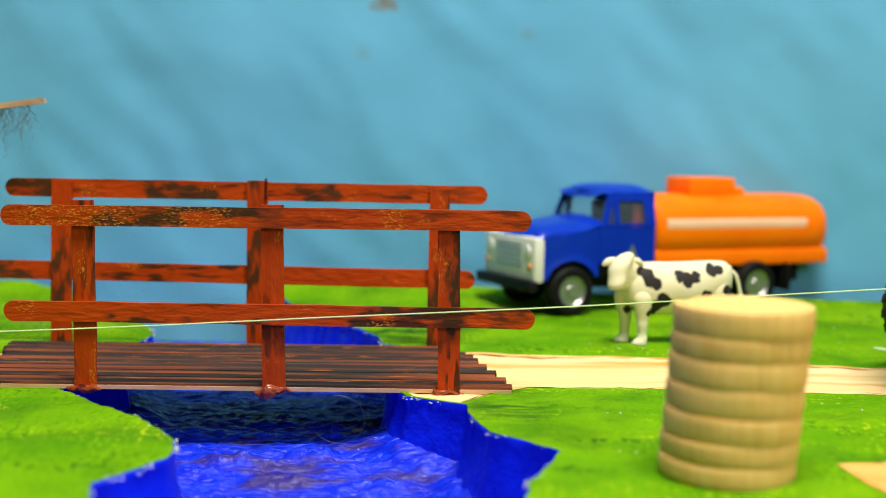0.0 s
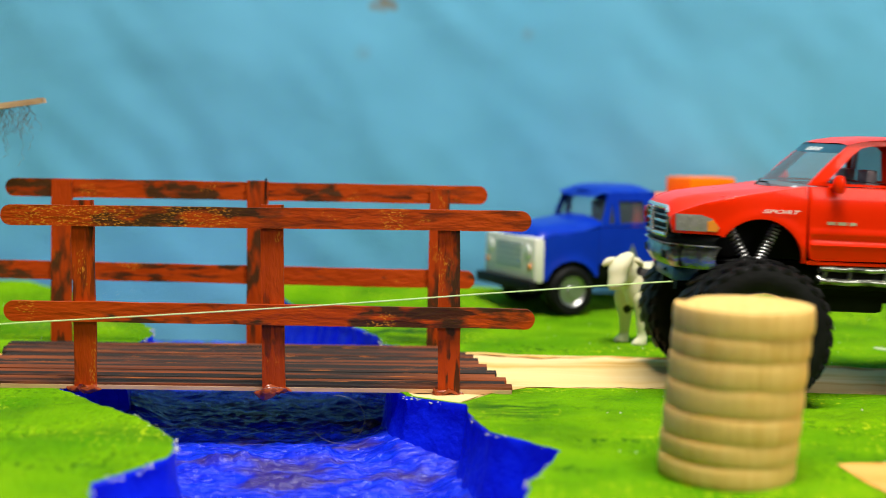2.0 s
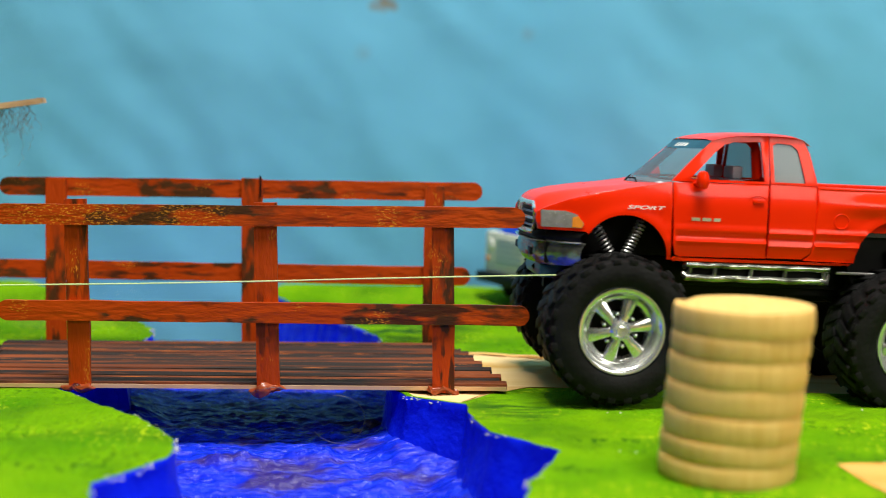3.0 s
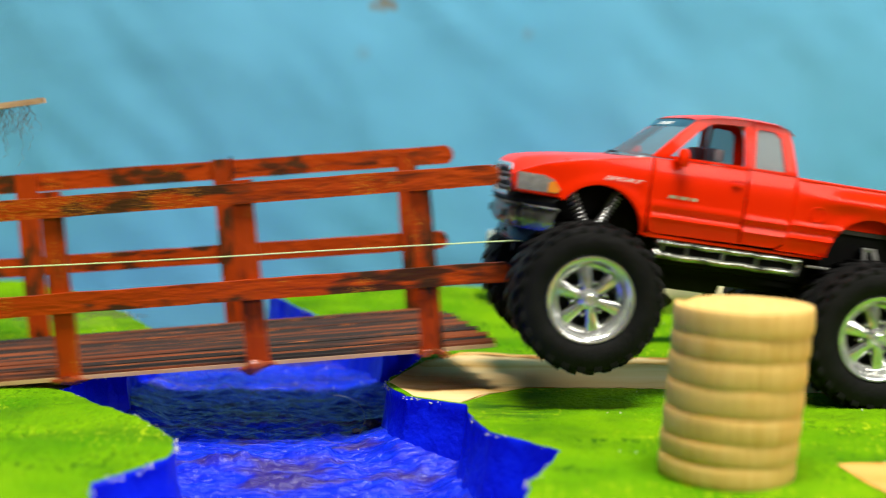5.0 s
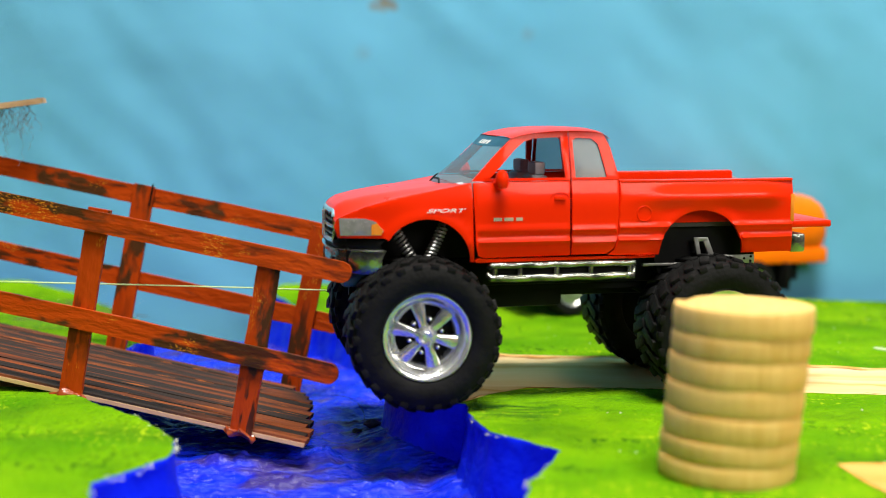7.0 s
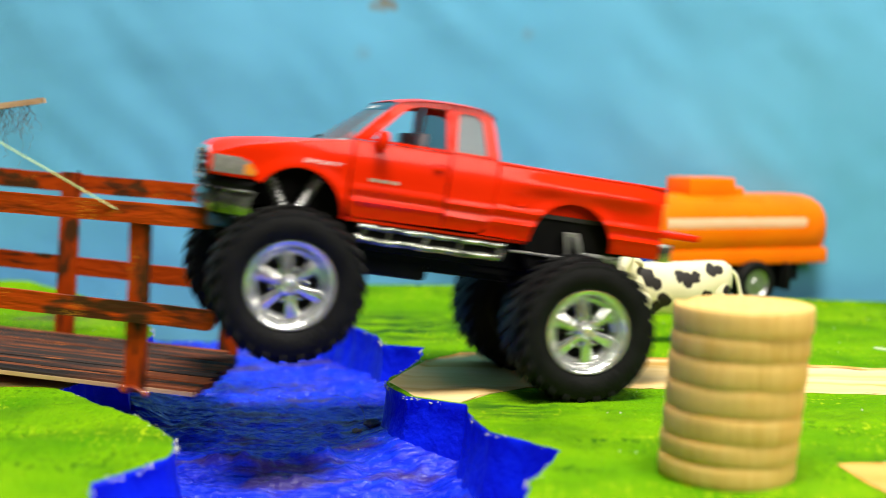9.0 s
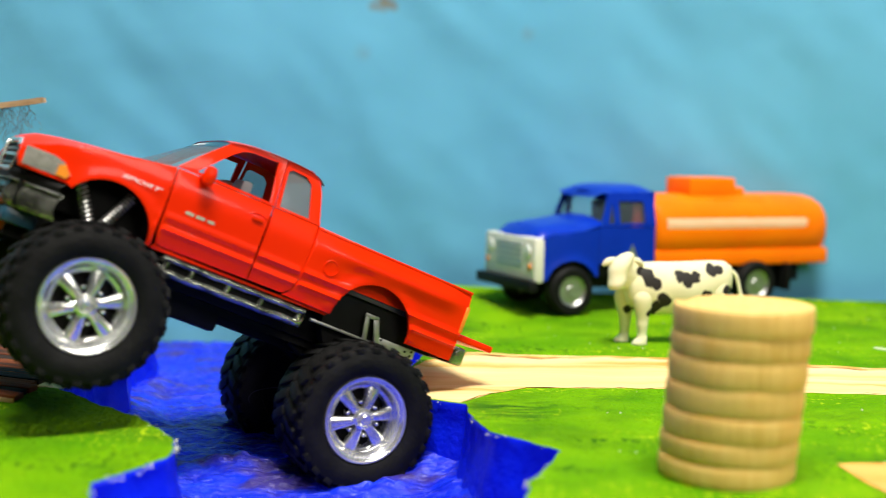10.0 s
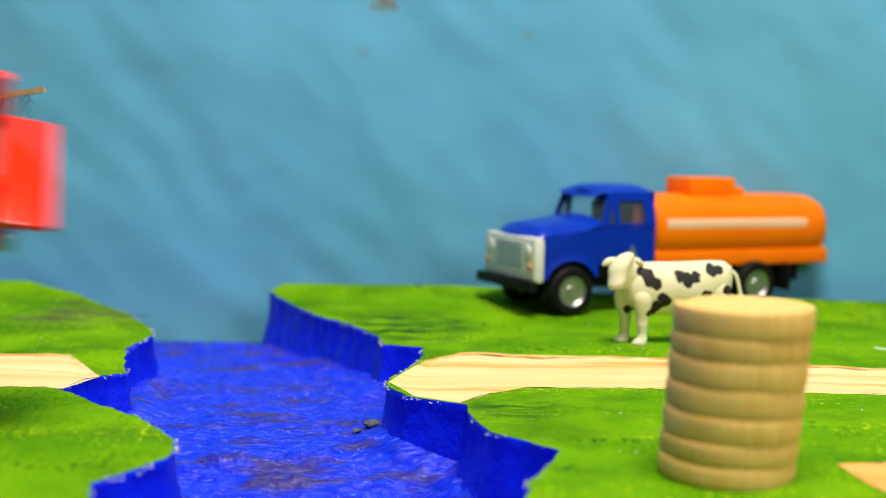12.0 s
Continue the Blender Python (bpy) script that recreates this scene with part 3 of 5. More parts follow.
SILVERINK = material("silver_ink", (0.55, 0.5, 0.35), (0.6, 0.55, 0.4), 0.4, metal=0.4, scale=300)
BEDDARK = material("bed_liner", (0.03, 0.026, 0.025), (0.045, 0.04, 0.038), 0.6, scale=150)
# pale and black mottling paints highlights and dark reflections into the chrome
OLIVE = material("chrome_with_highlights", (0.52, 0.53, 0.46), (0.02, 0.025, 0.014), 0.2, metal=0.85, scale=150, detail=9, bump=0.6, bump_scale=240)

RAKE = pose(0, 0, 0, 0, -1.15, 0)
pickup = thing("pickup", "red toy pickup truck on oversized black tyres", "toy truck", pose(-0.0138, 0.5716, -0.0018, 0, 0.1, 9.3))


def bodypart(name, bm, mat, label="", parent=None):
    ob = part(name, bm, mat, parent or pickup, label)
    if parent is None:
        ob.matrix_basis = RAKE
    return ob


FENDER = [(-0.0368, 0.0822), (-0.033, 0.0842), (-0.025, 0.0876), (-0.012, 0.0912), (0.005, 0.0944), (0.0211, 0.0972), (0.0214, 0.090), (0.0216, 0.0765), (0.0222, 0.0632)] + \
    arc(0.0012, 0.0632, 0.0192, 0.0190, 0, 148, 18) + [(-0.0165, 0.0742), (-0.0362, 0.0742), (-0.0376, 0.079)]
DOOR = [(0.0219, 0.0972), (0.0222, 0.085), (0.0228, 0.070), (0.0240, 0.0655), (0.0265, 0.0648), (0.0651, 0.0652), (0.0651, 0.0978)]
SILL = [(0.0226, 0.0636), (0.0232, 0.0628), (0.104, 0.0632), (0.104, 0.0641), (0.027, 0.0643), (0.0242, 0.0648)]
QUARTER = [(0.0657, 0.0978), (0.0657, 0.0653), (0.0815, 0.0654), (0.0850, 0.0680), (0.0864, 0.073), (0.0872, 0.098)]
BEDSIDE = [(0.0877, 0.0979), (0.0866, 0.0725), (0.0850, 0.0672), (0.0822, 0.0648), (0.1052, 0.0645)] + arc(0.1252, 0.0645, 0.0195, 0.0195, 180, 0, 20) + [(0.1690, 0.0645), (0.1690, 0.0969)]
DOORFRAME = [(0.0214, 0.0978), (0.0300, 0.1068), (0.0395, 0.1160), (0.045, 0.1176), (0.0525, 0.1186), (0.0652, 0.1193), (0.0652, 0.0980)]
DOORHOLE = [(0.0295, 0.0990), (0.0355, 0.1055), (0.0410, 0.1112), (0.0455, 0.1148), (0.0500, 0.1160), (0.0618, 0.1165), (0.0630, 0.0990)]
PILLAR = [(0.0658, 0.0980), (0.0658, 0.1193), (0.0775, 0.1192), (0.0815, 0.1176), (0.0842, 0.112), (0.0875, 0.0980)]
BACKHOLE = [(0.0675, 0.0990), (0.0672, 0.1150), (0.0690, 0.1162), (0.0760, 0.1158), (0.0788, 0.1135), (0.0818, 0.0990)]
for s in (-1, 1):
    bodypart("fender", panel(bmesh.new(), FENDER, s, hw), RED)
    door = bodypart("door", panel(bmesh.new(), DOOR, s, hw), RED)
    part("door_handle", box(bmesh.new(), (0.0575, s * 0.0372, 0.0893), (0.0625, s * 0.0382, 0.0913), 0.0005), RED, door)
    bm = bmesh.new()
    tube(bm, [(0.0600 + 0.0042 * math.cos(a), s * 0.0371, 0.0902 + 0.0026 * math.sin(a)) for a in [i * math.pi / 12 for i in range(25)]], 0.00035, 5)
    part("handle_recess", bm, RED, door)
    for k, (x0, x1) in enumerate(((0.0305, 0.0342), (0.0352, 0.0392), (0.0404, 0.0434))):
        part("badge", box(bmesh.new(), (x0, s * (hw(x0, 0.0815) - 0.0002), 0.0808), (x1, s * (hw(x0, 0.0815) + 0.00012), 0.0822)), SILVERINK, door, "thin silver badge bar")
    bodypart("sill", panel(bmesh.new(), SILL, s, lambda x, z: hw(x, z) + 0.0006, lip=0.004), RED)
    bodypart("quarter_panel", panel(bmesh.new(), QUARTER, s, hw), RED)
    bed = bodypart("bed_side", panel(bmesh.new(), BEDSIDE, s, hw), RED)
    bm = bmesh.new()
    tube(bm, [(0.0985 + 0.0033 * math.cos(a), s * (hw(0.0985, 0.0829) + 0.0001), 0.0829 + 0.0033 * math.sin(a)) for a in [i * math.pi / 14 for i in range(29)]], 0.00028, 5)
    part("fuel_cap", bm, RED, bed)
    part("bed_rail", box(bmesh.new(), (0.0880, s * 0.0312, 0.0962), (0.1690, s * 0.0362, 0.0976), 0.0006), RED, bed)
    part("inner_wall", box(bmesh.new(), (0.0880, s * 0.0308, 0.078), (0.1690, s * 0.0318, 0.0966)), RED, bed)
    # housing coloured black to give the arch its deep shade
    part("wheel_box", lathe(bmesh.new(), [(0.0005, 0), (0.0190, 0), (0.0190, 0.0065), (0.0178, 0.0078), (0.0005, 0.0078)], 40, pose(0.1252, s * 0.0292, 0.0645, 90 * s, 0, 0)), BLACK, bed, "rounded wheel housing, black for the deep shade in the arch")
    tl = bodypart("tail_light", box(bmesh.new(), (0.1678, s * 0.0330, 0.0780), (0.1697, s * 0.0372, 0.0905), 0.0006), AMBER, "amber tail light")
    bodypart("door_frame", panel(bmesh.new(), DOORFRAME, s, cw, [DOORHOLE], 0.0014, 0.0022), RED)
    bodypart("cab_pillar", panel(bmesh.new(), PILLAR, s, cw, [BACKHOLE], 0.0014, 0.0022), RED)
    bodypart("rear_side_window", panel(bmesh.new(), BACKHOLE, s, lambda x, z: cw(x, z) - 0.0008, (), 0.0004, 0.004), DARKGLASS, "side window with a milky reflection in its grey tint")
    mirror = bodypart("door_mirror", lathe(bmesh.new(), [(0.0003, 0), (0.0022, 0.0003), (0.0028, 0.002), (0.0026, 0.0042), (0.0018, 0.0056), (0.0003, 0.006)], 20, pose(0.0335, s * 0.0402, 0.0948) @ Matrix.Diagonal((1.05, 1, 1.35, 1))), RED)
    part("bracket", rod(bmesh.new(), (0.0315, s * 0.035, 0.0968), (0.0325, s * 0.0405, 0.0975), 0.001), RED, mirror)
    lamp = bodypart("headlight", panel(bmesh.new(), [(-0.0352, 0.0754), (-0.0185, 0.0756), (-0.0172, 0.0775), (-0.0205, 0.0814), (-0.0250, 0.0828), (-0.0356, 0.0828)], s, lambda x, z: hw(x, z) + 0.0007, (), 0.003), HEADGLASS, "clear headlight with amber corner")
    part("indicator", panel(bmesh.new(), [(-0.0224, 0.0758), (-0.0184, 0.0758), (-0.0175, 0.0775), (-0.0200, 0.0809), (-0.0224, 0.0800)], s, lambda x, z: hw(x, z) + 0.0010, (), 0.001), AMBER, lamp, "amber indicator lens")
    seat = bodypart("seat", box(bmesh.new(), (0.0510, s * 0.005, 0.082), (0.0590, s * 0.023, 0.0995), 0.002), GREY, "grey plastic seat")
    part("headrest", box(bmesh.new(), (0.0530, s * 0.007, 0.0995), (0.0580, s * 0.021, 0.1052), 0.0014), GREY, seat)
    step_bar = bodypart("running_board", box(bmesh.new(), (0.031, s * 0.0290, 0.0545), (0.0935, s * 0.0345, 0.0618), 0.0006), BLACK, "black and chrome running board")
    part("bar", tube(bmesh.new(), [(0.0292, s * 0.0345, 0.0605)] + [(0.0300 + 0.0645 * q / 14, s * (0.0362 + 0.0002 * math.sin(q * 1.9)), 0.0611 + 0.0002 * math.sin(q * 2.3)) for q in range(15)] + [(0.0950, s * 0.0345, 0.0600)], 0.0014, 10), OLIVE, step_bar, "chrome bar with highlights mottled into its colour")
    part("bar", tube(bmesh.new(), [(0.0288, s * 0.0345, 0.0572)] + [(0.0298 + 0.0640 * q / 14, s * (0.0366 + 0.0003 * math.sin(q * 1.3)), 0.0556 + 0.0002 * math.sin(q * 1.7)) for q in range(15)] + [(0.0948, s * 0.0345, 0.0585)], 0.0016, 10), OLIVE, step_bar, "chrome bar with highlights mottled into its colour")
    for x in (0.0312, 0.0425, 0.0590, 0.0745, 0.0925):
        part("upright", rod(bmesh.new(), (x, s * 0.0360, 0.0560), (x + 0.0004, s * 0.0358, 0.0610), 0.0013), OLIVE, step_bar)
    for p, q in (((-0.0135, s * 0.0325, 0.0805), (-0.0025, s * 0.034, 0.0615)), ((0.0095, s * 0.0325, 0.0790), (0.0010, s * 0.034, 0.0615))):
        sp = bodypart("spring", coil(p, q, 0.0021, 0.00055, 12), STEEL, "coiled steel spring")
        part("damper", rod(bmesh.new(), p, q, 0.0010), BLACK, sp)
    br = bodypart("axle_bracket", box(bmesh.new(), (0.1000, s * 0.0305, 0.0588), (0.1300, s * 0.0328, 0.0600), 0.0003), STEEL, "dull steel axle bracket")
    plate = part("plate", box(bmesh.new(), (0.1320, s * 0.0318, 0.0590), (0.1530, s * 0.0326, 0.0630), 0.0002), STEEL, br)
    for x, z in ((0.1350, 0.0622), (0.1480, 0.0612), (0.1512, 0.0620), (0.1510, 0.0600)):
        part("hole", rod(bmesh.new(), (x, s * 0.0322, z), (x, s * 0.0328, z), 0.0006, seg=10), BLACK, plate, "dark drilled hole")
    for p, q, w in (((0.1248, 0.0706), (0.1272, 0.0592), 0.0010), ((0.1292, 0.0706), (0.1338, 0.0592), 0.0013)):
        a = math.degrees(math.atan2(q[0] - p[0], p[1] - q[1]))
        part("strut", box(bmesh.new(), (-w, -0.0004, -0.0060), (w, 0.0004, 0.0060), 0.0002, pose((p[0] + q[0]) / 2, s * 0.0324, (p[1] + q[1]) / 2, 0, -a, 0)), STEEL, br)
    part("cap", box(bmesh.new(), (0.1238, s * 0.0319, 0.0694), (0.1304, s * 0.0328, 0.0712), 0.0002), STEEL, br)


def hood_z(x, y):
    side = np.interp(x, [-0.0385, -0.0368, -0.033, -0.025, -0.012, 0.005, 0.0215], [0.0800, 0.0820, 0.0842, 0.0876, 0.0912, 0.0944, 0.0973])
    mid = np.interp(x, [-0.0385, -0.0368, -0.033, -0.024, -0.011, 0.0098, 0.0215], [0.0836, 0.0872, 0.0894, 0.0914, 0.0934, 0.0958, 0.0970])
    k = max(0.0, min(1.0, (1 - abs(y)) / 0.45))
    return side + (mid - side) * k * k * (3 - 2 * k)


def hood_pt(u, v):
    y = 2 * v - 1
    x = -0.0385 + 0.0600 * u
    z = float(hood_z(x, y))
    return x + 0.0022 * y * y * (1 - u), y * (hw(x, z) - 0.0001), z


bodypart("hood", sheet(bmesh.new(), hood_pt, 40, 44), RED)


def roof_pt(u, v):
    y = 2 * v - 1
    x = 0.0375 + 0.0475 * u + 0.0018 * y * y * (1 - u)
    z = np.interp(x, [0.0370, 0.042, 0.050, 0.060, 0.070, 0.077, 0.082, 0.0855], [0.1166, 0.1184, 0.1199, 0.1206, 0.1207, 0.1203, 0.1190, 0.1160])
    return x, y * (0.0312 if u < 0.9 else 0.0308), float(z) - 0.0014 * abs(y) ** 5


bodypart("roof", sheet(bmesh.new(), roof_pt, 28, 24), RED)


def screen_pt(u, v, off=0.0):
    y = 2 * v - 1
    x = 0.0100 + 0.0280 * u + (0.0112 * (1 - u) + 0.002 * u) * y * y
    return x + off, y * (0.0345 - 0.0040 * u), 0.0956 + 0.0210 * u + 0.0016 * y * y * (1 - u) + off * 0.5


screen = bodypart("windscreen", sheet(bmesh.new(), screen_pt, 12, 20), WINDOW, "clear grey-tinted windscreen")
part("sun_band", sheet(bmesh.new(), lambda u, v: screen_pt(0.80 + 0.2 * u, v, -0.0003), 4, 20), BANDBLUE, screen, "dark blue sun band with white marks")
for k in range(4):
    part("mark", sheet(bmesh.new(), lambda u, v: screen_pt(0.85 + 0.08 * u, 0.34 + 0.08 * k + 0.05 * v, -0.0006), 1, 2), WHITE, screen)
for y in (-0.015, 0.008):
    part("wiper", tube(bmesh.new(), [screen_pt(0.02, 0.5 + y * 12, -0.0008), screen_pt(0.12, 0.5 + y * 12 + 0.12, -0.0010), screen_pt(0.10, 0.5 + y * 12 + 0.28, -0.0008)], 0.0004), BLACK, screen, "thin black wiper")
back = bodypart("cab_back", box(bmesh.new(), (0.0855, -0.034, 0.078), (0.0872, 0.034, 0.0995)), RED)
part("rear_window", sheet(bmesh.new(), lambda u, v: (0.0872 - 0.0035 * u, (2 * v - 1) * (0.031 - 0.002 * u), 0.0995 + 0.0175 * u), 2, 6), DARKGLASS, back, "dark rear window")
bodypart("dashboard", box(bmesh.new(), (0.016, -0.031, 0.090), (0.030, 0.031, 0.0972), 0.002), GREY)
bodypart("inner_tub", box(bmesh.new(), (-0.030, -0.0235, 0.0635), (0.088, 0.0235, 0.0850), 0.001), BLACK)
bodypart("cab_lining", box(bmesh.new(), (0.026, -0.0335, 0.0690), (0.085, 0.0335, 0.0850), 0.001), BLACK)
bodypart("bed_floor", box(bmesh.new(), (0.088, -0.0312, 0.0760), (0.169, 0.0312, 0.0782)), BEDDARK, "dark ribbed bed floor")
bodypart("bed_underside", box(bmesh.new(), (0.088, -0.0235, 0.0635), (0.165, 0.0235, 0.0760)), BLACK)
gate = bodypart("tailgate", box(bmesh.new(), (0.1695, -0.0335, 0.0748), (0.1898, 0.0335, 0.0780), 0.0009), RED, "red tailgate folded down flat")
part("inner_panel", box(bmesh.new(), (0.1735, -0.029, 0.0776), (0.1870, 0.029, 0.0782), 0.0003), RED, gate)
bodypart("rear_valance", box(bmesh.new(), (0.166, -0.035, 0.0645), (0.1690, 0.035, 0.0752)), RED)
rb = bodypart("rear_bumper", box(bmesh.new(), (0.169, -0.0355, 0.0638), (0.1762, 0.0355, 0.0722), 0.0012), OLIVE, "chrome rear bumper with highlights mottled into its colour")

def bowed(bm):
    """Cuts long edges across and bows the piece back towards the corners of the nose."""
    es = [e for e in bm.edges if abs(e.verts[0].co.y - e.verts[1].co.y) > 0.02]
    bmesh.ops.subdivide_edges(bm, edges=es, cuts=9, use_grid_fill=True)
    for v in bm.verts:
        v.co.x += 0.0010 + 0.0048 * (v.co.y / 0.0372) ** 2
    return bm


grille = bodypart("grille", bowed(box(bmesh.new(), (-0.0380, -0.0225, 0.0715), (-0.030, 0.0225, 0.0842), 0.0018)), BLACK, "black grille with chrome frame")
bm = bmesh.new()
tube(bm, [(-0.0392, -0.0215, 0.0722), (-0.0392, 0.0215, 0.0722), (-0.0392, 0.0220, 0.0826), (-0.0386, 0.0190, 0.0846), (-0.0386, -0.0190, 0.0846), (-0.0392, -0.0220, 0.0826), (-0.0392, -0.0215, 0.0725)], 0.0013, 8)
part("chrome_frame", bowed(bm), CHROME, grille, "chrome surround")
part("cross_bar", bowed(box(bmesh.new(), (-0.0400, -0.0215, 0.0776), (-0.0385, 0.0215, 0.0790), 0.0004)), CHROME, grille)
part("centre_bar", box(bmesh.new(), (-0.0400, -0.0012, 0.0722), (-0.0385, 0.0012, 0.0842), 0.0004), CHROME, grille)
for z in (0.0750, 0.0810):
    part("slat", bowed(box(bmesh.new(), (-0.0394, -0.0210, z - 0.0004), (-0.0385, 0.0210, z + 0.0004))), STEEL, grille)


def bumper_pt(z0, z1, grow):
    def f(u, v):
        a = 2 * u - 1
        y = 0.0372 * a
        x = -0.0386 - grow + 0.0050 * a * a + 0.0155 * max(0, (abs(a) - 0.62) / 0.38) ** 1.6
        return x + 0.0022 * (2 * v - 1) ** 2, y, z0 + (z1 - z0) * v
    return f


fb = bodypart("front_bumper", sheet(bmesh.new(), bumper_pt(0.0585, 0.0690, 0), 40, 8), OLIVE, "chrome front bumper with highlights mottled into its colour")
part("bumper_top", sheet(bmesh.new(), bumper_pt(0.0690, 0.0735, 0.0006), 40, 5), BLACK, fb, "black bumper strip")
part("trim", sheet(bmesh.new(), bumper_pt(0.0683, 0.0693, 0.0012), 40, 2), CHROME, fb)
part("bumper_back", box(bmesh.new(), (-0.0325, -0.029, 0.0590), (-0.018, 0.029, 0.0742), 0.001), BLACK, fb)
for s in (-1, 1):
    part("fog_lamp", box(bmesh.new(), (-0.0378, s * 0.0155, 0.0618), (-0.0350, s * 0.0215, 0.0652), 0.0004), BLACK, fb, "dark square fog lamp recess")
part("tow_hook", rod(bmesh.new(), (-0.0345, -0.012, 0.055), (-0.030, -0.012, 0.0590), 0.0012), BLACK, fb)
part("blue_skid", box(bmesh.new(), (-0.034, -0.026, 0.0520), (-0.020, 0.012, 0.0585), 0.002), BANDBLUE, fb, "dark blue skid plate")
# lettering on the fender
txt = bpy.data.curves.new("lettering", "FONT")
txt.body, txt.size, txt.extrude, txt.shear = "SPORT", 0.0036, 0.00005, 0.3
txt.offset = 0.00006
lt = new("lettering", txt)
lt.parent = pickup
lt.matrix_basis = RAKE @ pose(0.0010, -(hw(0.007, 0.0858) + 0.0006), 0.0850, 90, 0, 0) @ Matrix.Diagonal((1.5, 0.62, 1, 1))
tagged(lt, "white lettering")
txt.materials.append(WHITE)

chassis = bodypart("chassis", box(bmesh.new(), (0.000, -0.0200, 0.0500), (0.112, 0.0200, 0.0630), 0.002), BLACK, "black plastic chassis")
for s in (-1, 1):
    part("rail", box(bmesh.new(), (-0.030, s * 0.0125, 0.0470), (0.160, s * 0.0165, 0.0640)), BLACK, chassis)
part("gearbox", box(bmesh.new(), (0.030, -0.0150, 0.0390), (0.068, 0.0150, 0.0505), 0.003), BLACK, chassis)
part("drive_shaft", box(bmesh.new(), (0.068, -0.0090, 0.0430), (0.112, 0.0090, 0.0505), 0.002), BLACK, chassis)
part("sump", box(bmesh.new(), (0.0, -0.0160, 0.0430), (0.03, 0.0160, 0.0505), 0.003), BLACK, chassis)
for x in (0.0, 0.1315):
    bm = rod(bmesh.new(), (x, -0.032, 0.0325), (x, 0.032, 0.0325), 0.0035)
    bmesh.ops.create_uvsphere(bm, u_segments=16, v_segments=10, radius=0.0085, matrix=Matrix.Translation((x, 0, 0.034)))
    ax = part("axle", bm, BLACK, pickup, "black axle")
    part("link", rod(bmesh.new(), (x + 0.003, -0.012, 0.035), (x + (0.028 if x < 0.05 else -0.03), -0.012, 0.050), 0.0022), BLACK, ax)
    part("link", rod(bmesh.new(), (x + 0.003, 0.012, 0.035), (x + (0.028 if x < 0.05 else -0.03), 0.012, 0.050), 0.0022), BLACK, ax)


def tyre_mesh():
    flip = pose(0, 0, 0, 90, 0, 0)
    bm = lathe(bmesh.new(), [(0.0186, -0.0125), (0.0196, -0.0152), (0.0225, -0.0166), (0.0265, -0.0166), (0.0298, -0.0154), (0.0312, -0.0126), (0.0315, 0), (0.0312, 0.0126), (0.0298, 0.0154), (0.0265, 0.0166), (0.0225, 0.0166), (0.0196, 0.0152), (0.0186, 0.0125)], 72, flip, True)
    n = 26
    for i in range(n):
        a = 360 / n * i
        for s in (-1, 1):
            m = pose(0, 0, 0, 0, a + (s > 0) * 180 / n, 0)
            box(bm, (-0.0022, s * 0.0010, 0.0305), (0.0022, s * 0.0132, 0.0325), 0.0005, m @ pose(0, 0, 0, 0, 0, 22 * s))
            box(bm, (-0.0019, s * 0.0130, 0.0286), (0.0019, s * 0.0160, 0.0312), 0.0005, m)
        box(bm, (-0.0012, -0.0022, 0.0305), (0.0012, 0.0022, 0.0322), 0.0003, pose(0, 0, 0, 0, a, 0))
    return bm


def rim_parts(wheel, side):
    flip = pose(0, 0, 0, 90 if side < 0 else -90, 0, 0)
    # z of the profile points outwards
    rim = part("rim", lathe(bmesh.new(), [(0.0126, 0.0040), (0.0128, 0.0088), (0.0133, 0.0096), (0.0146, 0.0102), (0.0156, 0.0122), (0.0164, 0.0140), (0.0176, 0.0150), (0.0187, 0.0151), (0.0192, 0.0138), (0.0192, 0.0040)], 56, flip, True), CHROME, wheel, "bright chrome rim")
    part("back_plate", lathe(bmesh.new(), [(0.0003, 0.0042), (0.0160, 0.0042), (0.0160, 0.0030), (0.0003, 0.0030)], 32, flip), BLACK, wheel, "dark wheel centre")
    part("inner_plate", lathe(bmesh.new(), [(0.0003, -0.010), (0.0150, -0.010), (0.0190, -0.012), (0.0190, -0.0135), (0.0003, -0.0135)], 32, flip), BLACK, wheel)
    for i in range(6):
        m = flip @ pose(0, 0, 0, 0, 0, 60 * i)
        bm = bmesh.new()
        vs = []
        for r, w, z0, z1 in ((0.0030, 0.0018, 0.0080, 0.0114), (0.0060, 0.0020, 0.0078, 0.0114), (0.0100, 0.0025, 0.0072, 0.0110), (0.0140, 0.0031, 0.0070, 0.0103)):
            vs.append([bm.verts.new(m @ Vector((r, y, z))) for y, z in ((-w, z0), (w, z0), (w, z1 - 0.0006), (w * 0.6, z1), (-w * 0.6, z1), (-w, z1 - 0.0006))])
        for a, b in zip(vs, vs[1:]):
            for k in range(6):
                bm.faces.new((a[k], a[(k + 1) % 6], b[(k + 1) % 6], b[k]))
        bm.faces.new(vs[0])
        bm.faces.new(vs[-1])
        bmesh.ops.recalc_face_normals(bm, faces=bm.faces)
        part("spoke", bm, CHROME, wheel)
        m2 = m @ pose(0, 0, 0, 0, 0, 30)
        part("bolt", lathe(bmesh.new(), [(0.0009, 0.006), (0.0009, 0.0106), (0.0003, 0.0110)], 8, m2 @ pose(0.0072, 0, 0)), CHROME, wheel)
    part("hub_cap", lathe(bmesh.new(), [(0.0050, 0.005), (0.0048, 0.0116), (0.0036, 0.0124), (0.0030, 0.0146), (0.0022, 0.0154), (0.0003, 0.0152)], 8, flip), CHROME, wheel)


WHEELS = []
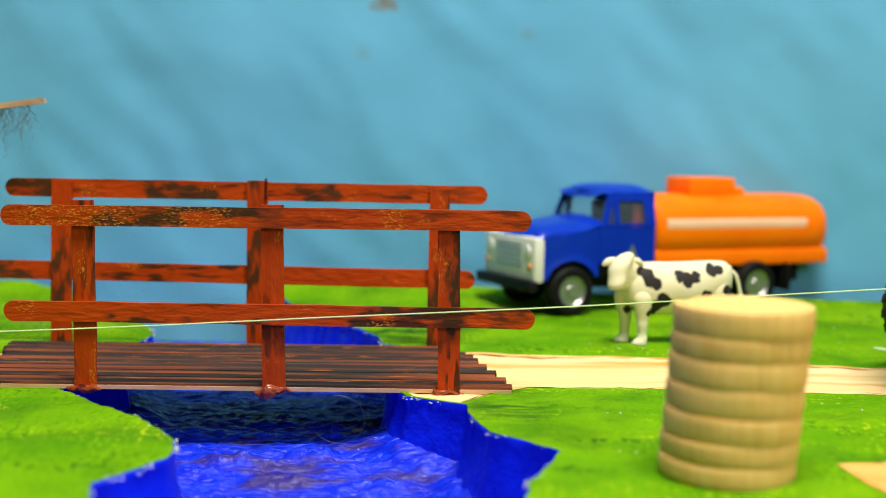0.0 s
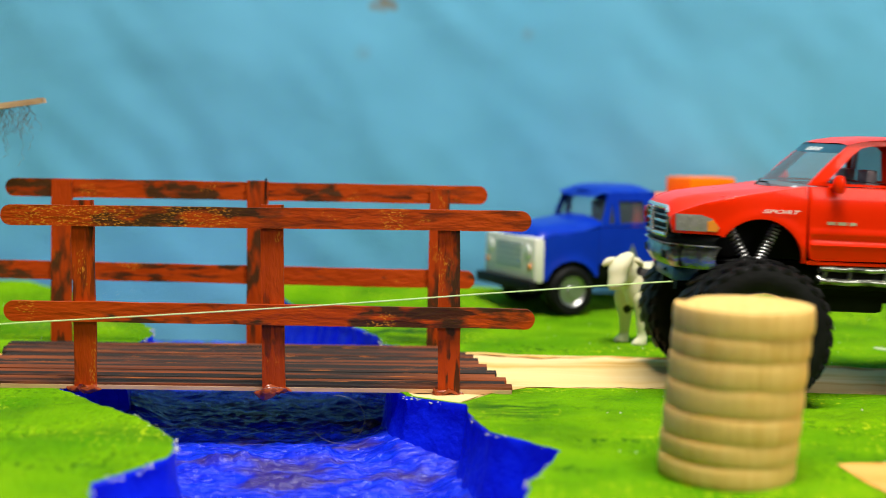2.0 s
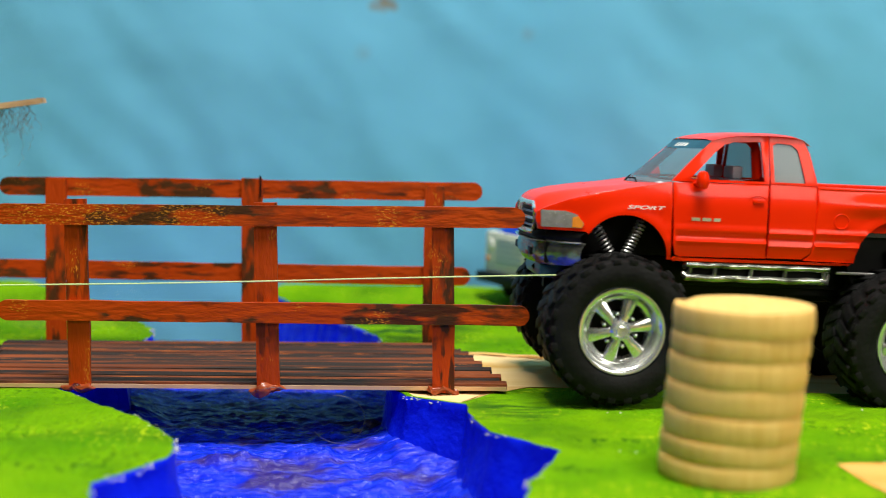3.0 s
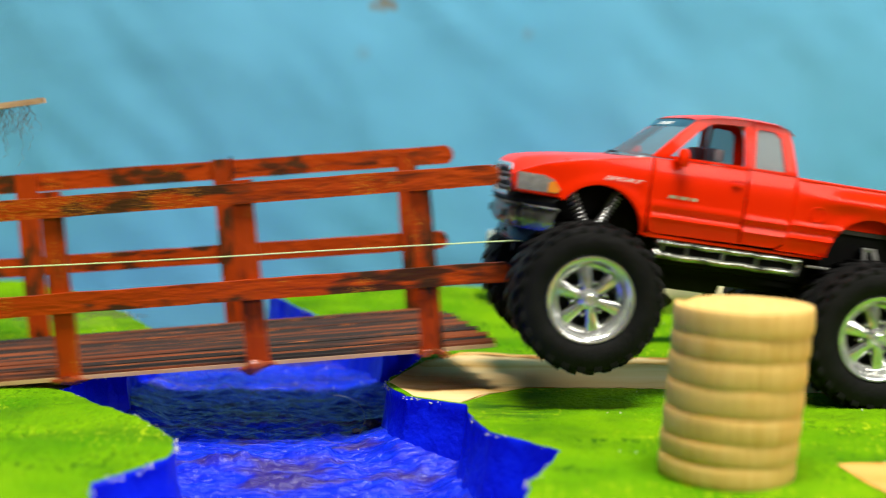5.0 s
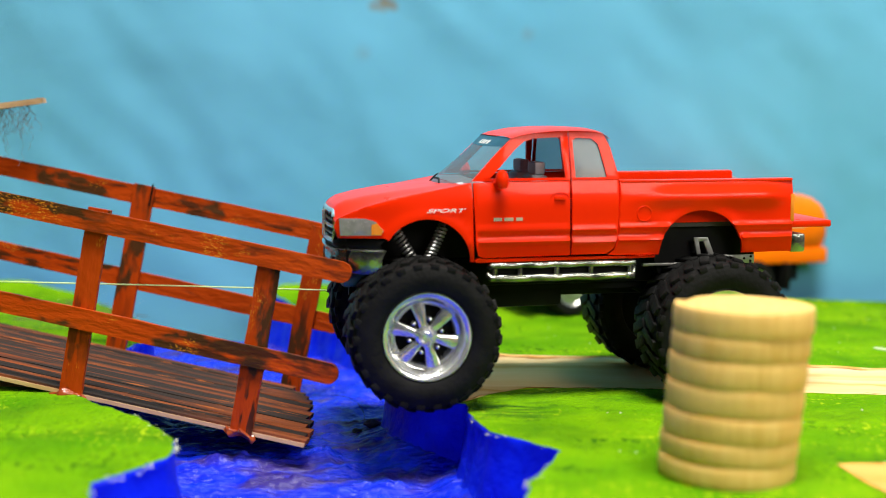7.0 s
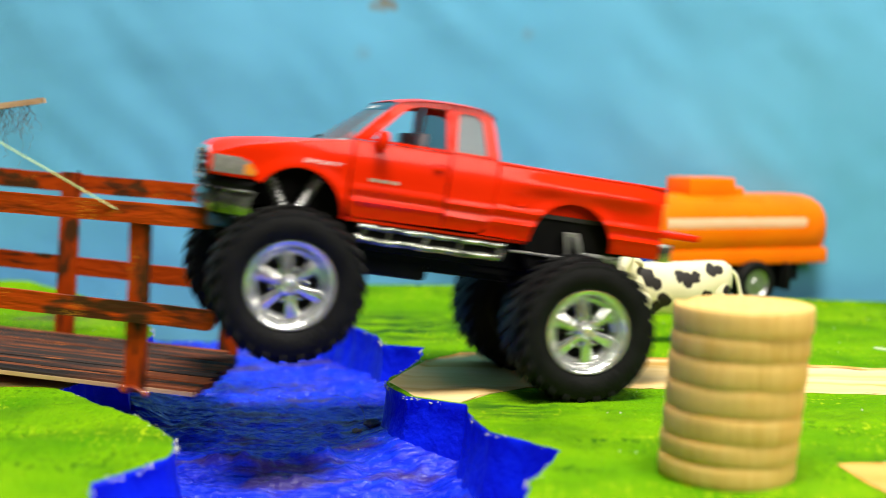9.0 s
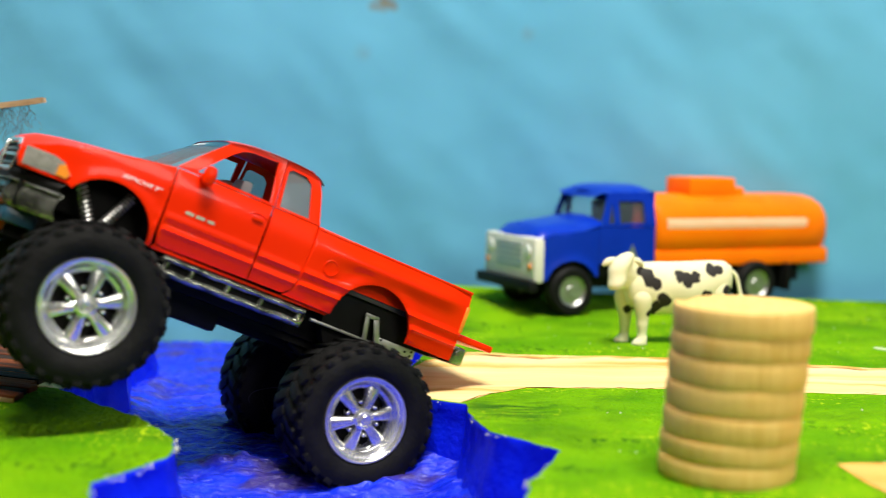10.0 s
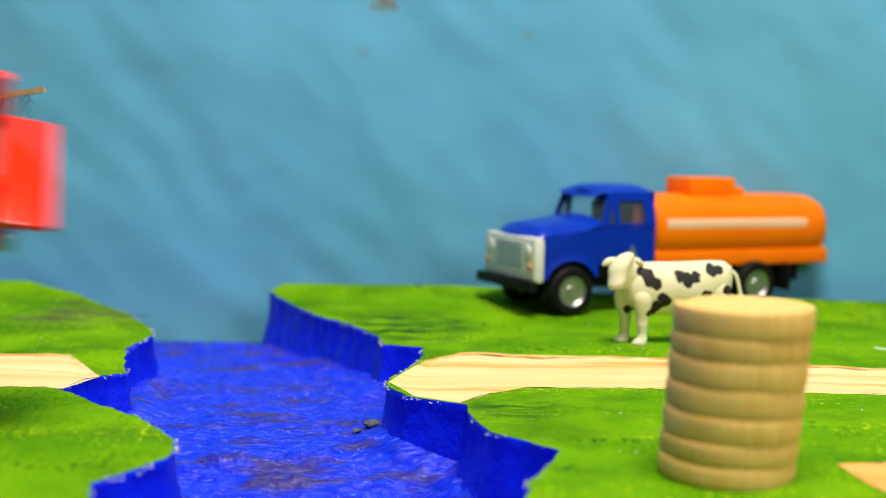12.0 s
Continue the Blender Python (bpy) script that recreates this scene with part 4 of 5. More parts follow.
for x in (0, 0.1315):
    for s in (-1, 1):
        w = new("wheel")
        w.parent = pickup
        w.matrix_basis = pose(x, 0.039 * s, 0.0325)
        part("tyre", tyre_mesh(), RUBBER, w, "chunky black rubber tyre")
        rim_parts(w, s)
        WHEELS.append((w, x, 0.039 * s))

# ---- blue and orange tanker lorry ----
LORRYBLUE = material("lorry_blue", (0.002, 0.025, 0.37), (0.003, 0.032, 0.44), 0.3, coat=0.25, scale=40, spec=0.1)
ORANGE = material("orange_plastic", (0.98, 0.17, 0.002), (0.99, 0.21, 0.002), 0.45, scale=40, spec=0.08)
STRIPE = material("pale_stripe", (0.9, 0.55, 0.36), (0.9, 0.48, 0.28), 0.5, scale=90, stretch=(1, 1, 3))
IVORY = material("ivory_plastic", (0.76, 0.74, 0.65), (0.70, 0.68, 0.58), 0.45, scale=150)
LORRYGLASS = glass("lorry_glass", (0.22, 0.32, 0.38), 0.08, 0.16)
MAROON = material("maroon_seat", (0.24, 0.02, 0.012), (0.18, 0.015, 0.010), 0.6, scale=60)
TANKER0 = pose(0.0680, 0.8175, 0.0006, 0, 0.7, 26)
tanker = thing("tanker_lorry", "blue toy lorry with an orange tank parked on grass", "toy truck", TANKER0)


def cab_w(x, z):
    return 0.0318 - 0.0015 * max(0, (-0.004 - x) / 0.02) - 0.0040 * step(0.056, 0.082, z) + 0.0010 * math.exp(-((math.hypot(x, z - 0.016) - 0.019) / 0.003) ** 2)


WING = [(-0.0205, 0.0230), (-0.0205, 0.0500), (-0.012, 0.0530), (0.010, 0.0545), (0.0202, 0.0560), (0.0202, 0.0320), (0.0200, 0.0250)] + arc(0.0, 0.0165, 0.0195, 0.0190, 28, 160, 14)
def longer(pts):
    return [(x * 1.08, z) for x, z in pts]


CABDOOR = [(0.0190, 0.0565), (0.0190, 0.0330), (0.0590, 0.0330), (0.0590, 0.0565)]
CABTOP = [(0.0190, 0.0570), (0.0215, 0.0600), (0.0260, 0.0770), (0.0290, 0.0790), (0.0560, 0.0790), (0.0590, 0.0760), (0.0595, 0.0570)]
CABHOLE = [(0.0255, 0.0590), (0.0290, 0.0735), (0.0300, 0.0590)]
CABHOLE2 = [(0.0335, 0.0590), (0.0335, 0.0735), (0.0500, 0.0735), (0.0520, 0.0715), (0.0520, 0.0590)]
CABDOOR, CABTOP, CABHOLE, CABHOLE2 = [longer(p) for p in (CABDOOR, CABTOP, CABHOLE, CABHOLE2)]
for s in (-1, 1):
    part("wing", panel(bmesh.new(), WING, s, cab_w, (), 0.004, 0.003), LORRYBLUE, tanker)
    cd = part("cab_door", panel(bmesh.new(), CABDOOR, s, cab_w, (), 0.002, 0.003), LORRYBLUE, tanker)
    if s < 0:
        bm = bmesh.new()
        tri = [bm.verts.new((x, -0.0322, z)) for x, z in ((0.0410, 0.0352), (0.0510, 0.0352), (0.0460, 0.0455))]
        bm.faces.new(tri)
        part("emblem", bm, STEEL, cd, "pale grey triangle")
    part("cab_frame", panel(bmesh.new(), CABTOP, s, cab_w, [CABHOLE, CABHOLE2], 0.0015, 0.003), LORRYBLUE, tanker)
    part("side_glass", panel(bmesh.new(), CABHOLE2, s, lambda x, z: cab_w(x, z) - 0.001, (), 0.0003, 0.005), LORRYGLASS, tanker, "dark side window")
    part("quarter_glass", panel(bmesh.new(), CABHOLE, s, lambda x, z: cab_w(x, z) - 0.001, (), 0.0003, 0.005), LORRYGLASS, tanker)
    part("mudguard", box(bmesh.new(), (0.176, s * 0.020, 0.0110), (0.1785, s * 0.034, 0.0300), 0.0004), BLACK, tanker, "black rubber mud flap")


def bonnet(u, v):
    y = 2 * v - 1
    x = -0.0270 + 0.0500 * u
    z = 0.0518 + 0.0072 * u ** 0.8 + 0.0045 * (1 - abs(y) ** 2.2) - 0.0060 * max(0, 0.16 - u) / 0.16 - 0.0085 * max(0, (abs(y) - 0.72) / 0.28) ** 1.5 * (1 - 0.9 * u)
    return x, y * (0.0300 + 0.0012 * u), z


part("bonnet", sheet(bmesh.new(), bonnet, 20, 18), LORRYBLUE, tanker)
part("wing_top", sheet(bmesh.new(), lambda u, v: (-0.0215 + 0.042 * u, (2 * v - 1) * cab_w(-0.0205 + 0.039 * u, 0.05), 0.0502 + 0.006 * u - 0.001 * (2 * v - 1) ** 4), 8, 8), LORRYBLUE, tanker)
part("cab_roof", sheet(bmesh.new(), lambda u, v: (0.0240 + 0.0408 * u, (2 * v - 1) * (0.0280 - 0.001 * (2 * u - 1) ** 4), 0.0790 + 0.0052 * (1 - (2 * v - 1) ** 4) * (1 - abs(2 * u - 1.1) ** 5) - 0.0006 * (1 - u)), 16, 14), LORRYBLUE, tanker)
part("cab_rear", box(bmesh.new(), (0.0628, -0.029, 0.030), (0.0644, 0.029, 0.0795)), LORRYBLUE, tanker)
ws = part("windscreen", sheet(bmesh.new(), lambda u, v: (0.0212 + 0.0056 * u + 0.003 * (2 * v - 1) ** 2, (2 * v - 1) * (0.0290 - 0.0022 * u), 0.0590 + 0.0185 * u), 5, 10), LORRYGLASS, tanker, "dark wide windscreen")
part("frame", tube(bmesh.new(), [(0.0242, -0.0290, 0.0590), (0.0298, -0.0270, 0.0775), (0.0262, 0, 0.0795), (0.0298, 0.0270, 0.0775), (0.0242, 0.0290, 0.0590), (0.0206, 0, 0.0590), (0.0242, -0.0290, 0.0591)], 0.0011), LORRYBLUE, ws)
part("seat", box(bmesh.new(), (0.050, -0.026, 0.040), (0.060, 0.026, 0.0715), 0.002), MAROON, tanker, "maroon seat")
part("cab_floor", box(bmesh.new(), (-0.018, -0.026, 0.024), (0.058, 0.026, 0.0480)), BLACK, tanker)
front = part("grille", box(bmesh.new(), (-0.0285, -0.0335, 0.0215), (-0.0205, 0.0335, 0.0505), 0.0030), IVORY, tanker, "ivory plastic grille")
for k in range(5):
    part("slot", box(bmesh.new(), (-0.0289, -0.0170, 0.0305 + 0.0034 * k), (-0.0282, 0.0170, 0.0318 + 0.0034 * k)), STEEL, front)
for s in (-1, 1):
    part("headlamp", lathe(bmesh.new(), [(0.0003, 0.0014), (0.0040, 0.0010), (0.0046, 0)], 20, pose(-0.0284, s * 0.0245, 0.0415, 0, -90, 0)), WHITE, front, "round white headlamp")
    part("indicator", lathe(bmesh.new(), [(0.0003, 0.0012), (0.0018, 0.0010), (0.0022, 0)], 14, pose(-0.0284, s * 0.0280, 0.0320, 0, -90, 0)), AMBER, front, "small amber lamp")
part("front_bumper", box(bmesh.new(), (-0.0330, -0.0365, 0.0165), (-0.0270, 0.0365, 0.0232), 0.001), BLACK, tanker, "black bumper")
part("frame", box(bmesh.new(), (-0.025, -0.012, 0.015), (0.205, 0.012, 0.0270), 0.001), BLACK, tanker, "black chassis frame")


def tank_ring(x, k):
    ring = []
    for i in range(40):
        a = 2 * math.pi * i / 40
        c, s_ = math.cos(a), math.sin(a)
        ring.append((x, k * 0.0310 * math.copysign(abs(c) ** 0.75, c), 0.0535 + k * 0.0238 * math.copysign(abs(s_) ** 0.85, s_)))
    return ring


bm = bmesh.new()
prof = [(0.0665, 0.60), (0.0669, 0.88), (0.0690, 0.97), (0.0720, 1.0), (0.110, 1.0), (0.165, 1.0), (0.196, 1.0), (0.2055, 0.985), (0.2120, 0.945), (0.2160, 0.87), (0.2180, 0.74)]
rings = [[bm.verts.new(p) for p in tank_ring(x, k)] for x, k in prof]
for a, b in zip(rings, rings[1:]):
    for i in range(40):
        bm.faces.new((a[i], a[(i + 1) % 40], b[(i + 1) % 40], b[i]))
bm.faces.new(rings[0])
bm.faces.new(rings[-1])
bmesh.ops.recalc_face_normals(bm, faces=bm.faces)
tank = part("tank", bm, ORANGE, tanker, "bright orange plastic tank")
part("tank_skirt", box(bmesh.new(), (0.0670, -0.0290, 0.0290), (0.2165, 0.0290, 0.0400), 0.002), ORANGE, tank)
hatch = part("hatch", box(bmesh.new(), (0.1040, -0.0140, 0.0740), (0.1435, 0.0140, 0.0885), 0.002), ORANGE, tank)
part("hatch_foot", box(bmesh.new(), (0.1435, -0.0120, 0.0740), (0.1530, 0.0120, 0.0820), 0.002), ORANGE, tank)
part("rib", box(bmesh.new(), (0.120, -0.0210, 0.0705), (0.165, -0.0160, 0.0745), 0.001), ORANGE, tank)
for s in (-1, 1):
    part("stripe", sheet(bmesh.new(), lambda u, v: (0.0740 + 0.134 * u, s * (0.03125 - 0.0010 * (2 * v - 1) ** 2 - 0.0022 * max(0, u - 0.88) / 0.12), 0.0528 + 0.0088 * v), 16, 6), STRIPE, tank, "pale reflective stripe")


def lorry_wheel(x, y, s):
    w = new("wheel")
    w.parent = tanker
    w.matrix_basis = pose(x, y, 0.0160)
    flip = pose(0, 0, 0, 90 if s < 0 else -90, 0, 0)
    part("tyre", lathe(bmesh.new(), [(0.0095, -0.005), (0.0105, -0.0058), (0.0140, -0.0058), (0.0157, -0.0044), (0.0160, 0), (0.0157, 0.0044), (0.0140, 0.0058), (0.0105, 0.0058), (0.0095, 0.005)], 40, flip, True), RUBBER, w, "black rubber tyre")
    part("rim", lathe(bmesh.new(), [(0.0003, 0.0050), (0.0030, 0.0052), (0.0042, 0.0034), (0.0070, 0.0026), (0.0086, 0.0046), (0.0097, 0.0056), (0.0100, 0.0040)], 32, flip), STEEL, w, "silver disc rim")


for x in (0.0, 0.1495):
    for s in (-1, 1):
        lorry_wheel(x, 0.0285 * s, s)
part("axle", rod(bmesh.new(), (0, -0.024, 0.016), (0, 0.024, 0.016), 0.002), BLACK, tanker)
part("axle", rod(bmesh.new(), (0.1495, -0.024, 0.016), (0.1495, 0.024, 0.016), 0.002), BLACK, tanker)

# ---- toy cow ----
HIDE = material("cow_ivory", (0.74, 0.69, 0.42), (0.81, 0.77, 0.54), 0.55, scale=60, bump=0.25, bump_scale=160, spec=0.2)
SPOT = material("cow_black", (0.02, 0.018, 0.016), (0.035, 0.03, 0.028), 0.5, scale=60)


def loft(bm, secs, seg=20):
    """Rings of (centre, y radius, z radius, tilt) joined to a closed skin."""
    rings = []
    for (x, y, z), ry, rz, tilt in secs:
        m = pose(x, y, z, 0, tilt, 0)
        rings.append([bm.verts.new(m @ Vector((0, ry * math.cos(2 * math.pi * i / seg), rz * math.sin(2 * math.pi * i / seg)))) for i in range(seg)])
    for a, b in zip(rings, rings[1:]):
        for i in range(seg):
            bm.faces.new((a[i], a[(i + 1) % seg], b[(i + 1) % seg], b[i]))
    bm.faces.new(rings[0])
    bm.faces.new(rings[-1])
    return bm


bm = bmesh.new()
loft(bm, [((-0.0095, 0, 0.0345), 0.0030, 0.0050, 0), ((-0.0065, 0, 0.0325), 0.0072, 0.0108, 0), ((0.000, 0, 0.0308), 0.0094, 0.0146, 0), ((0.009, 0, 0.0308), 0.0105, 0.0150, 0), ((0.022, 0, 0.0310), 0.0116, 0.0148, 0), ((0.034, 0, 0.0318), 0.0114, 0.0144, 0), ((0.043, 0, 0.0335), 0.0104, 0.0130, 0), ((0.050, 0, 0.0350), 0.0082, 0.0108, 0), ((0.0535, 0, 0.0360), 0.0042, 0.0066, 0)])
loft(bm, [((0.002, 0, 0.0350), 0.0075, 0.0110, 0), ((-0.005, -0.001, 0.0385), 0.0070, 0.0098, 20), ((-0.011, -0.0035, 0.0420), 0.0062, 0.0082, 30), ((-0.0135, -0.0045, 0.0430), 0.0030, 0.0040, 35)], 16)
loft(bm, [((-0.0095, -0.0030, 0.0505), 0.0034, 0.0032, 70), ((-0.0105, -0.0045, 0.0488), 0.0064, 0.0062, 72), ((-0.0125, -0.0062, 0.0445), 0.0068, 0.0070, 74), ((-0.0142, -0.0082, 0.0390), 0.0052, 0.0056, 76), ((-0.0152, -0.0094, 0.0345), 0.0050, 0.0052, 78), ((-0.0156, -0.0098, 0.0318), 0.0034, 0.0036, 80)], 18)
for x, y, top, knee in ((0.001, -0.0058, 0.026, 0.0), (-0.0062, 0.0050, 0.026, 0.0005), (0.0445, -0.0060, 0.030, 0.0035), (0.0480, 0.0055, 0.030, 0.0035)):
    loft(bm, [((x + 0.001, y * 0.6, top + 0.010), 0.0016, 0.0022, 90), ((x + 0.0005, y * 0.85, top + 0.004), 0.0046, 0.0060, 90), ((x, y, top), 0.0050, 0.0062, 90), ((x + knee * 0.2, y, 0.0200), 0.0044, 0.0052, 90), ((x + knee, y, 0.0135), 0.0031, 0.0034, 90), ((x + knee * 0.8, y, 0.0110), 0.0031, 0.0033, 90), ((x + knee * 0.5, y, 0.0055), 0.0024, 0.0026, 90), ((x, y, 0.0035), 0.0028, 0.0031, 90), ((x - 0.0012, y, 0.0015), 0.0034, 0.0041, 90), ((x - 0.0014, y, 0.0), 0.0034, 0.0044, 90)], 12)
loft(bm, [((0.0525, 0.000, 0.0430), 0.0014, 0.0014, 60), ((0.0565, -0.001, 0.0380), 0.0012, 0.0012, 75), ((0.0590, -0.0015, 0.0290), 0.0011, 0.0011, 85), ((0.0602, -0.002, 0.0210), 0.0018, 0.0018, 88), ((0.0605, -0.002, 0.0160), 0.0006, 0.0006, 90)], 10)
for s in (-1, 1):
    loft(bm, [((-0.0108 + s * 0.0050, -0.0045, 0.0474), 0.0016, 0.0018, 0), ((-0.0108 + s * 0.0088, -0.0050, 0.0464), 0.0022, 0.0022, 0), ((-0.0108 + s * 0.0118, -0.0052, 0.0448), 0.0008, 0.0007, 0)], 10)
bmesh.ops.create_uvsphere(bm, u_segments=12, v_segments=8, radius=0.0042, matrix=Matrix.Translation((0.036, 0, 0.0200)))
bmesh.ops.subdivide_edges(bm, edges=bm.edges[:], cuts=2, use_grid_fill=True, smooth=0.4)
bmesh.ops.recalc_face_normals(bm, faces=bm.faces)
cow = part("toy_cow", bm, HIDE)
spots(HIDE, [(-0.0010, 0.0410, 0.0040, 1), (0.0030, 0.0390, 0.0058, 1), (0.0060, 0.0345, 0.0062, 1), (0.0035, 0.0350, 0.0045, 1), (0.0205, 0.0385, 0.0056, 1), (0.0250, 0.0370, 0.0066, 1), (0.0295, 0.0380, 0.0055, 1), (0.0395, 0.0415, 0.0055, 1), (0.0435, 0.0420, 0.0045, 1), (0.0120, 0.0255, 0.0062, 1), (0.0085, 0.0220, 0.0055, 1), (0.0055, 0.0180, 0.0050, 1), (0.0365, 0.0280, 0.0050, 1), (0.0490, 0.0300, 0.0055, 1), (-0.0060, 0.0190, 0.0040, 1)], (0.022, 0.019, 0.017), 0.25, 240, True)
tagged(cow, "ivory toy cow with black patches standing on grass", "toy cow")
cow.matrix_world = pose(0.1100, 0.693, 0.0006, 0, 0, 8)


# ---- string, twig and small things ----
bm = bmesh.new()
tube(bm, [(-0.5 * i / 40, 0.0003 * noise2(i * 0.7, 1, 1), 0.0008 * math.sin(i * 0.35) * (0.2 + 0.8 * noise2(i * 0.2, 4, 1) ** 2) - 0.0015 * math.sin(math.pi * i / 40)) for i in range(41)], 0.00032, 6)
string = tagged(part("pull_string", bm, STRING), "thin pale green string pulled taut beside the bridge", "string")
string.matrix_world = pose(0.2287, 0.545, 0.0535, 0, -3.44, 0)

twig = thing("splinter", "split wooden splinter hung with grey lint", "wood splinter", pose(-0.2114, 0.66, 0.1313, 0, -8, 0))
bm = bmesh.new()
rnd = random.Random(8)
ring = []
for i in range(16):
    x = -0.13 * i / 15
    ring.append([bm.verts.new((x + 0.0006 * noise2(i, k, 1.7), y, z + 0.0004 * noise2(i * 0.8, k, 1.3))) for k, (y, z) in enumerate(((-0.003, -0.0016), (0.003, -0.0014), (0.003, 0.0012), (-0.003, 0.0014)))])
for a, b in zip(ring, ring[1:]):
    for k in range(4):
        bm.faces.new((a[k], a[(k + 1) % 4], b[(k + 1) % 4], b[k]))
bm.faces.new(ring[0])
bm.faces.new(ring[-1])
bmesh.ops.recalc_face_normals(bm, faces=bm.faces)
part("wood", bm, TWIG, twig, "split pale wood with a dark underside", smooth=False)
part("stem", rod(bmesh.new(), (-0.128, 0, -0.130), (-0.128, 0, 0.001), 0.003, 0.002), TWIG, twig, "thin upright stick")
bm = bmesh.new()
for k in range(46):
    x, z = rnd.uniform(-0.024, -0.008), -0.0016
    pts = [(x, rnd.uniform(-0.002, 0.002), z)]
    n = rnd.choice((5, 6, 7, 9)) if k < 42 else 14
    for i in range(n):
        p = pts[-1]
        pts.append((p[0] + rnd.uniform(-0.0026, 0.0022), p[1] + rnd.uniform(-0.001, 0.001), p[2] - rnd.uniform(0.0003, 0.0034)))
    tube(bm, pts, 0.00009, 4)
tagged(part("lint", bm, LINT, twig, "loose grey lint fibres"), kind="stuff")

# hair-thin fibres at the foot of the bridge
HAIR = material("dark_fibre", (0.03, 0.03, 0.05), (0.05, 0.05, 0.07), 0.5)
for k, (x, y, z, rx, rz, a0, a1) in enumerate(((-0.046, 0.545, -0.0105, 0.012, 0.011, -150, 100), (-0.075, 0.547, -0.002, 0.011, 0.005, 60, 200), (0.0, 0.548, -0.004, 0.007, 0.006, 190, 330))):
    f = part("fibre", tube(bmesh.new(), [(x + rx * math.cos(radians(a0 + (a1 - a0) * i / 24)), y + 0.001 * math.sin(i * 0.5), z + rz * math.sin(radians(a0 + (a1 - a0) * i / 24))) for i in range(25)], 0.00010, 4), HAIR)
    tagged(f, "thin curled dark fibre caught under the bridge", "fibre", "stray fibres")

STEM = material("dry_stem", (0.20, 0.16, 0.08), (0.11, 0.10, 0.06), 0.8, scale=200)
bm = bmesh.new()
rnd = random.Random(31)
for k in range(26):
    x, y = rnd.uniform(-0.262, -0.185), rnd.uniform(0.735, 0.825)
    if not inside((x, y), LEFT_BANK + [(-0.45, 0.2), (-0.45, FAR)]):
        continue
    a, ln = rnd.uniform(-0.6, 0.9), rnd.uniform(0.006, 0.018)
    tube(bm, [(x + ln * q / 4 * math.cos(a), y + ln * q / 4 * math.sin(a), height(x + ln * q / 4 * math.cos(a), y + ln * q / 4 * math.sin(a)) + 0.0003 + rnd.uniform(0, 0.0018) * q / 4) for q in range(5)], 0.00022, 4)
tagged(part("dry_stems", bm, STEM), "thin dry stems lying on the green bank", "dry stems", kind="stuff")

# bare patch of board at the near corner and pale flecks on the grass
for edge, off in ((ROAD_RIGHT[8:13], -0.0030), (ROAD_RIGHT[2:8], 0.0022), (ROAD_LEFT[0:2], 0.0020), (ROAD_LEFT[4:7][::-1], -0.0026)):
    bm = bmesh.new()
    path = roughen(edge, 0.004, 0.0009, 21)
    prev = None
    for x, y in path:
        d = off * (0.75 + 0.7 * noise2(x, y, 70, 2))
        z = height(x, y)
        pair = (bm.verts.new((x, y, z + 0.0004)), bm.verts.new((x, y + d, z - 0.0002)))
        if prev:
            bm.faces.new((prev[0], pair[0], pair[1], prev[1]))
        prev = pair
    bmesh.ops.recalc_face_normals(bm, faces=bm.faces)
    tagged(part("road_edge", bm, OCHRE), "ochre stained edge of the bare track", "road edge", kind="structure")
bm = bmesh.new()
pts, tris = fill([(0.143, 0.4385), (0.151, 0.4400), (0.165, 0.4415), (0.20, 0.443), (0.20, 0.36), (0.160, 0.372), (0.152, 0.395), (0.147, 0.418)], (), 0.006)
vs = [bm.verts.new((p[0], p[1], height(*p) + 0.0007)) for p in pts]
for t in tris:
    bm.faces.new([vs[i] for i in t])
bmesh.ops.recalc_face_normals(bm, faces=bm.faces)
if sum(f.normal.z for f in bm.faces) < 0:
    bmesh.ops.reverse_faces(bm, faces=bm.faces)
BAREBOARD = material("bare_orange_board", (0.86, 0.33, 0.07), (0.90, 0.44, 0.13), 0.85, scale=60, detail=9, bump=0.4, bump_scale=300, stretch=(0.4, 1.6, 1), spec=0.05)
tagged(part("road_near", bm, BAREBOARD), "bare orange-brown patch of board", "road", kind="structure")
bm = bmesh.new()
rnd = random.Random(12)
for k in range(260):
    x, y = rnd.uniform(-0.3, 0.3), rnd.uniform(0.4, 0.85)
    if (x > 0.06 or x < -0.19) and not inside((x, y), ROAD_RIGHT) and not inside((x, y), ROAD_LEFT):
        bmesh.ops.create_icosphere(bm, subdivisions=1, radius=rnd.uniform(0.0002, 0.0006), matrix=Matrix.Translation((x, y, height(x, y) + 0.0001)))
for k in range(26):
    x, y = 0.243 + 0.02 * k / 26 + rnd.uniform(-0.001, 0.001), 0.690 - 0.028 * k / 26 + rnd.uniform(-0.0015, 0.0015)
    bmesh.ops.create_icosphere(bm, subdivisions=1, radius=rnd.uniform(0.0008, 0.0022), matrix=Matrix.Translation((x, y, height(x, y))) @ Matrix.Diagonal((1.5, 1, 0.4, 1)))
tagged(part("crumbs", bm, CHIP), "pale crumbs scattered on the green board", "crumbs", kind="stuff")
bm = bmesh.new()
for k in range(45):
    x, y = rnd.uniform(-0.16, 0.02), rnd.uniform(0.42, 0.8)
    bmesh.ops.create_icosphere(bm, subdivisions=1, radius=rnd.uniform(0.0002, 0.0005), matrix=Matrix.Translation((x, y, bed_z(x, y) + 0.0001)))
tagged(part("grit", bm, CHIP), "pale grit on the river bed", "grit", kind="stuff")
bm = bmesh.new()
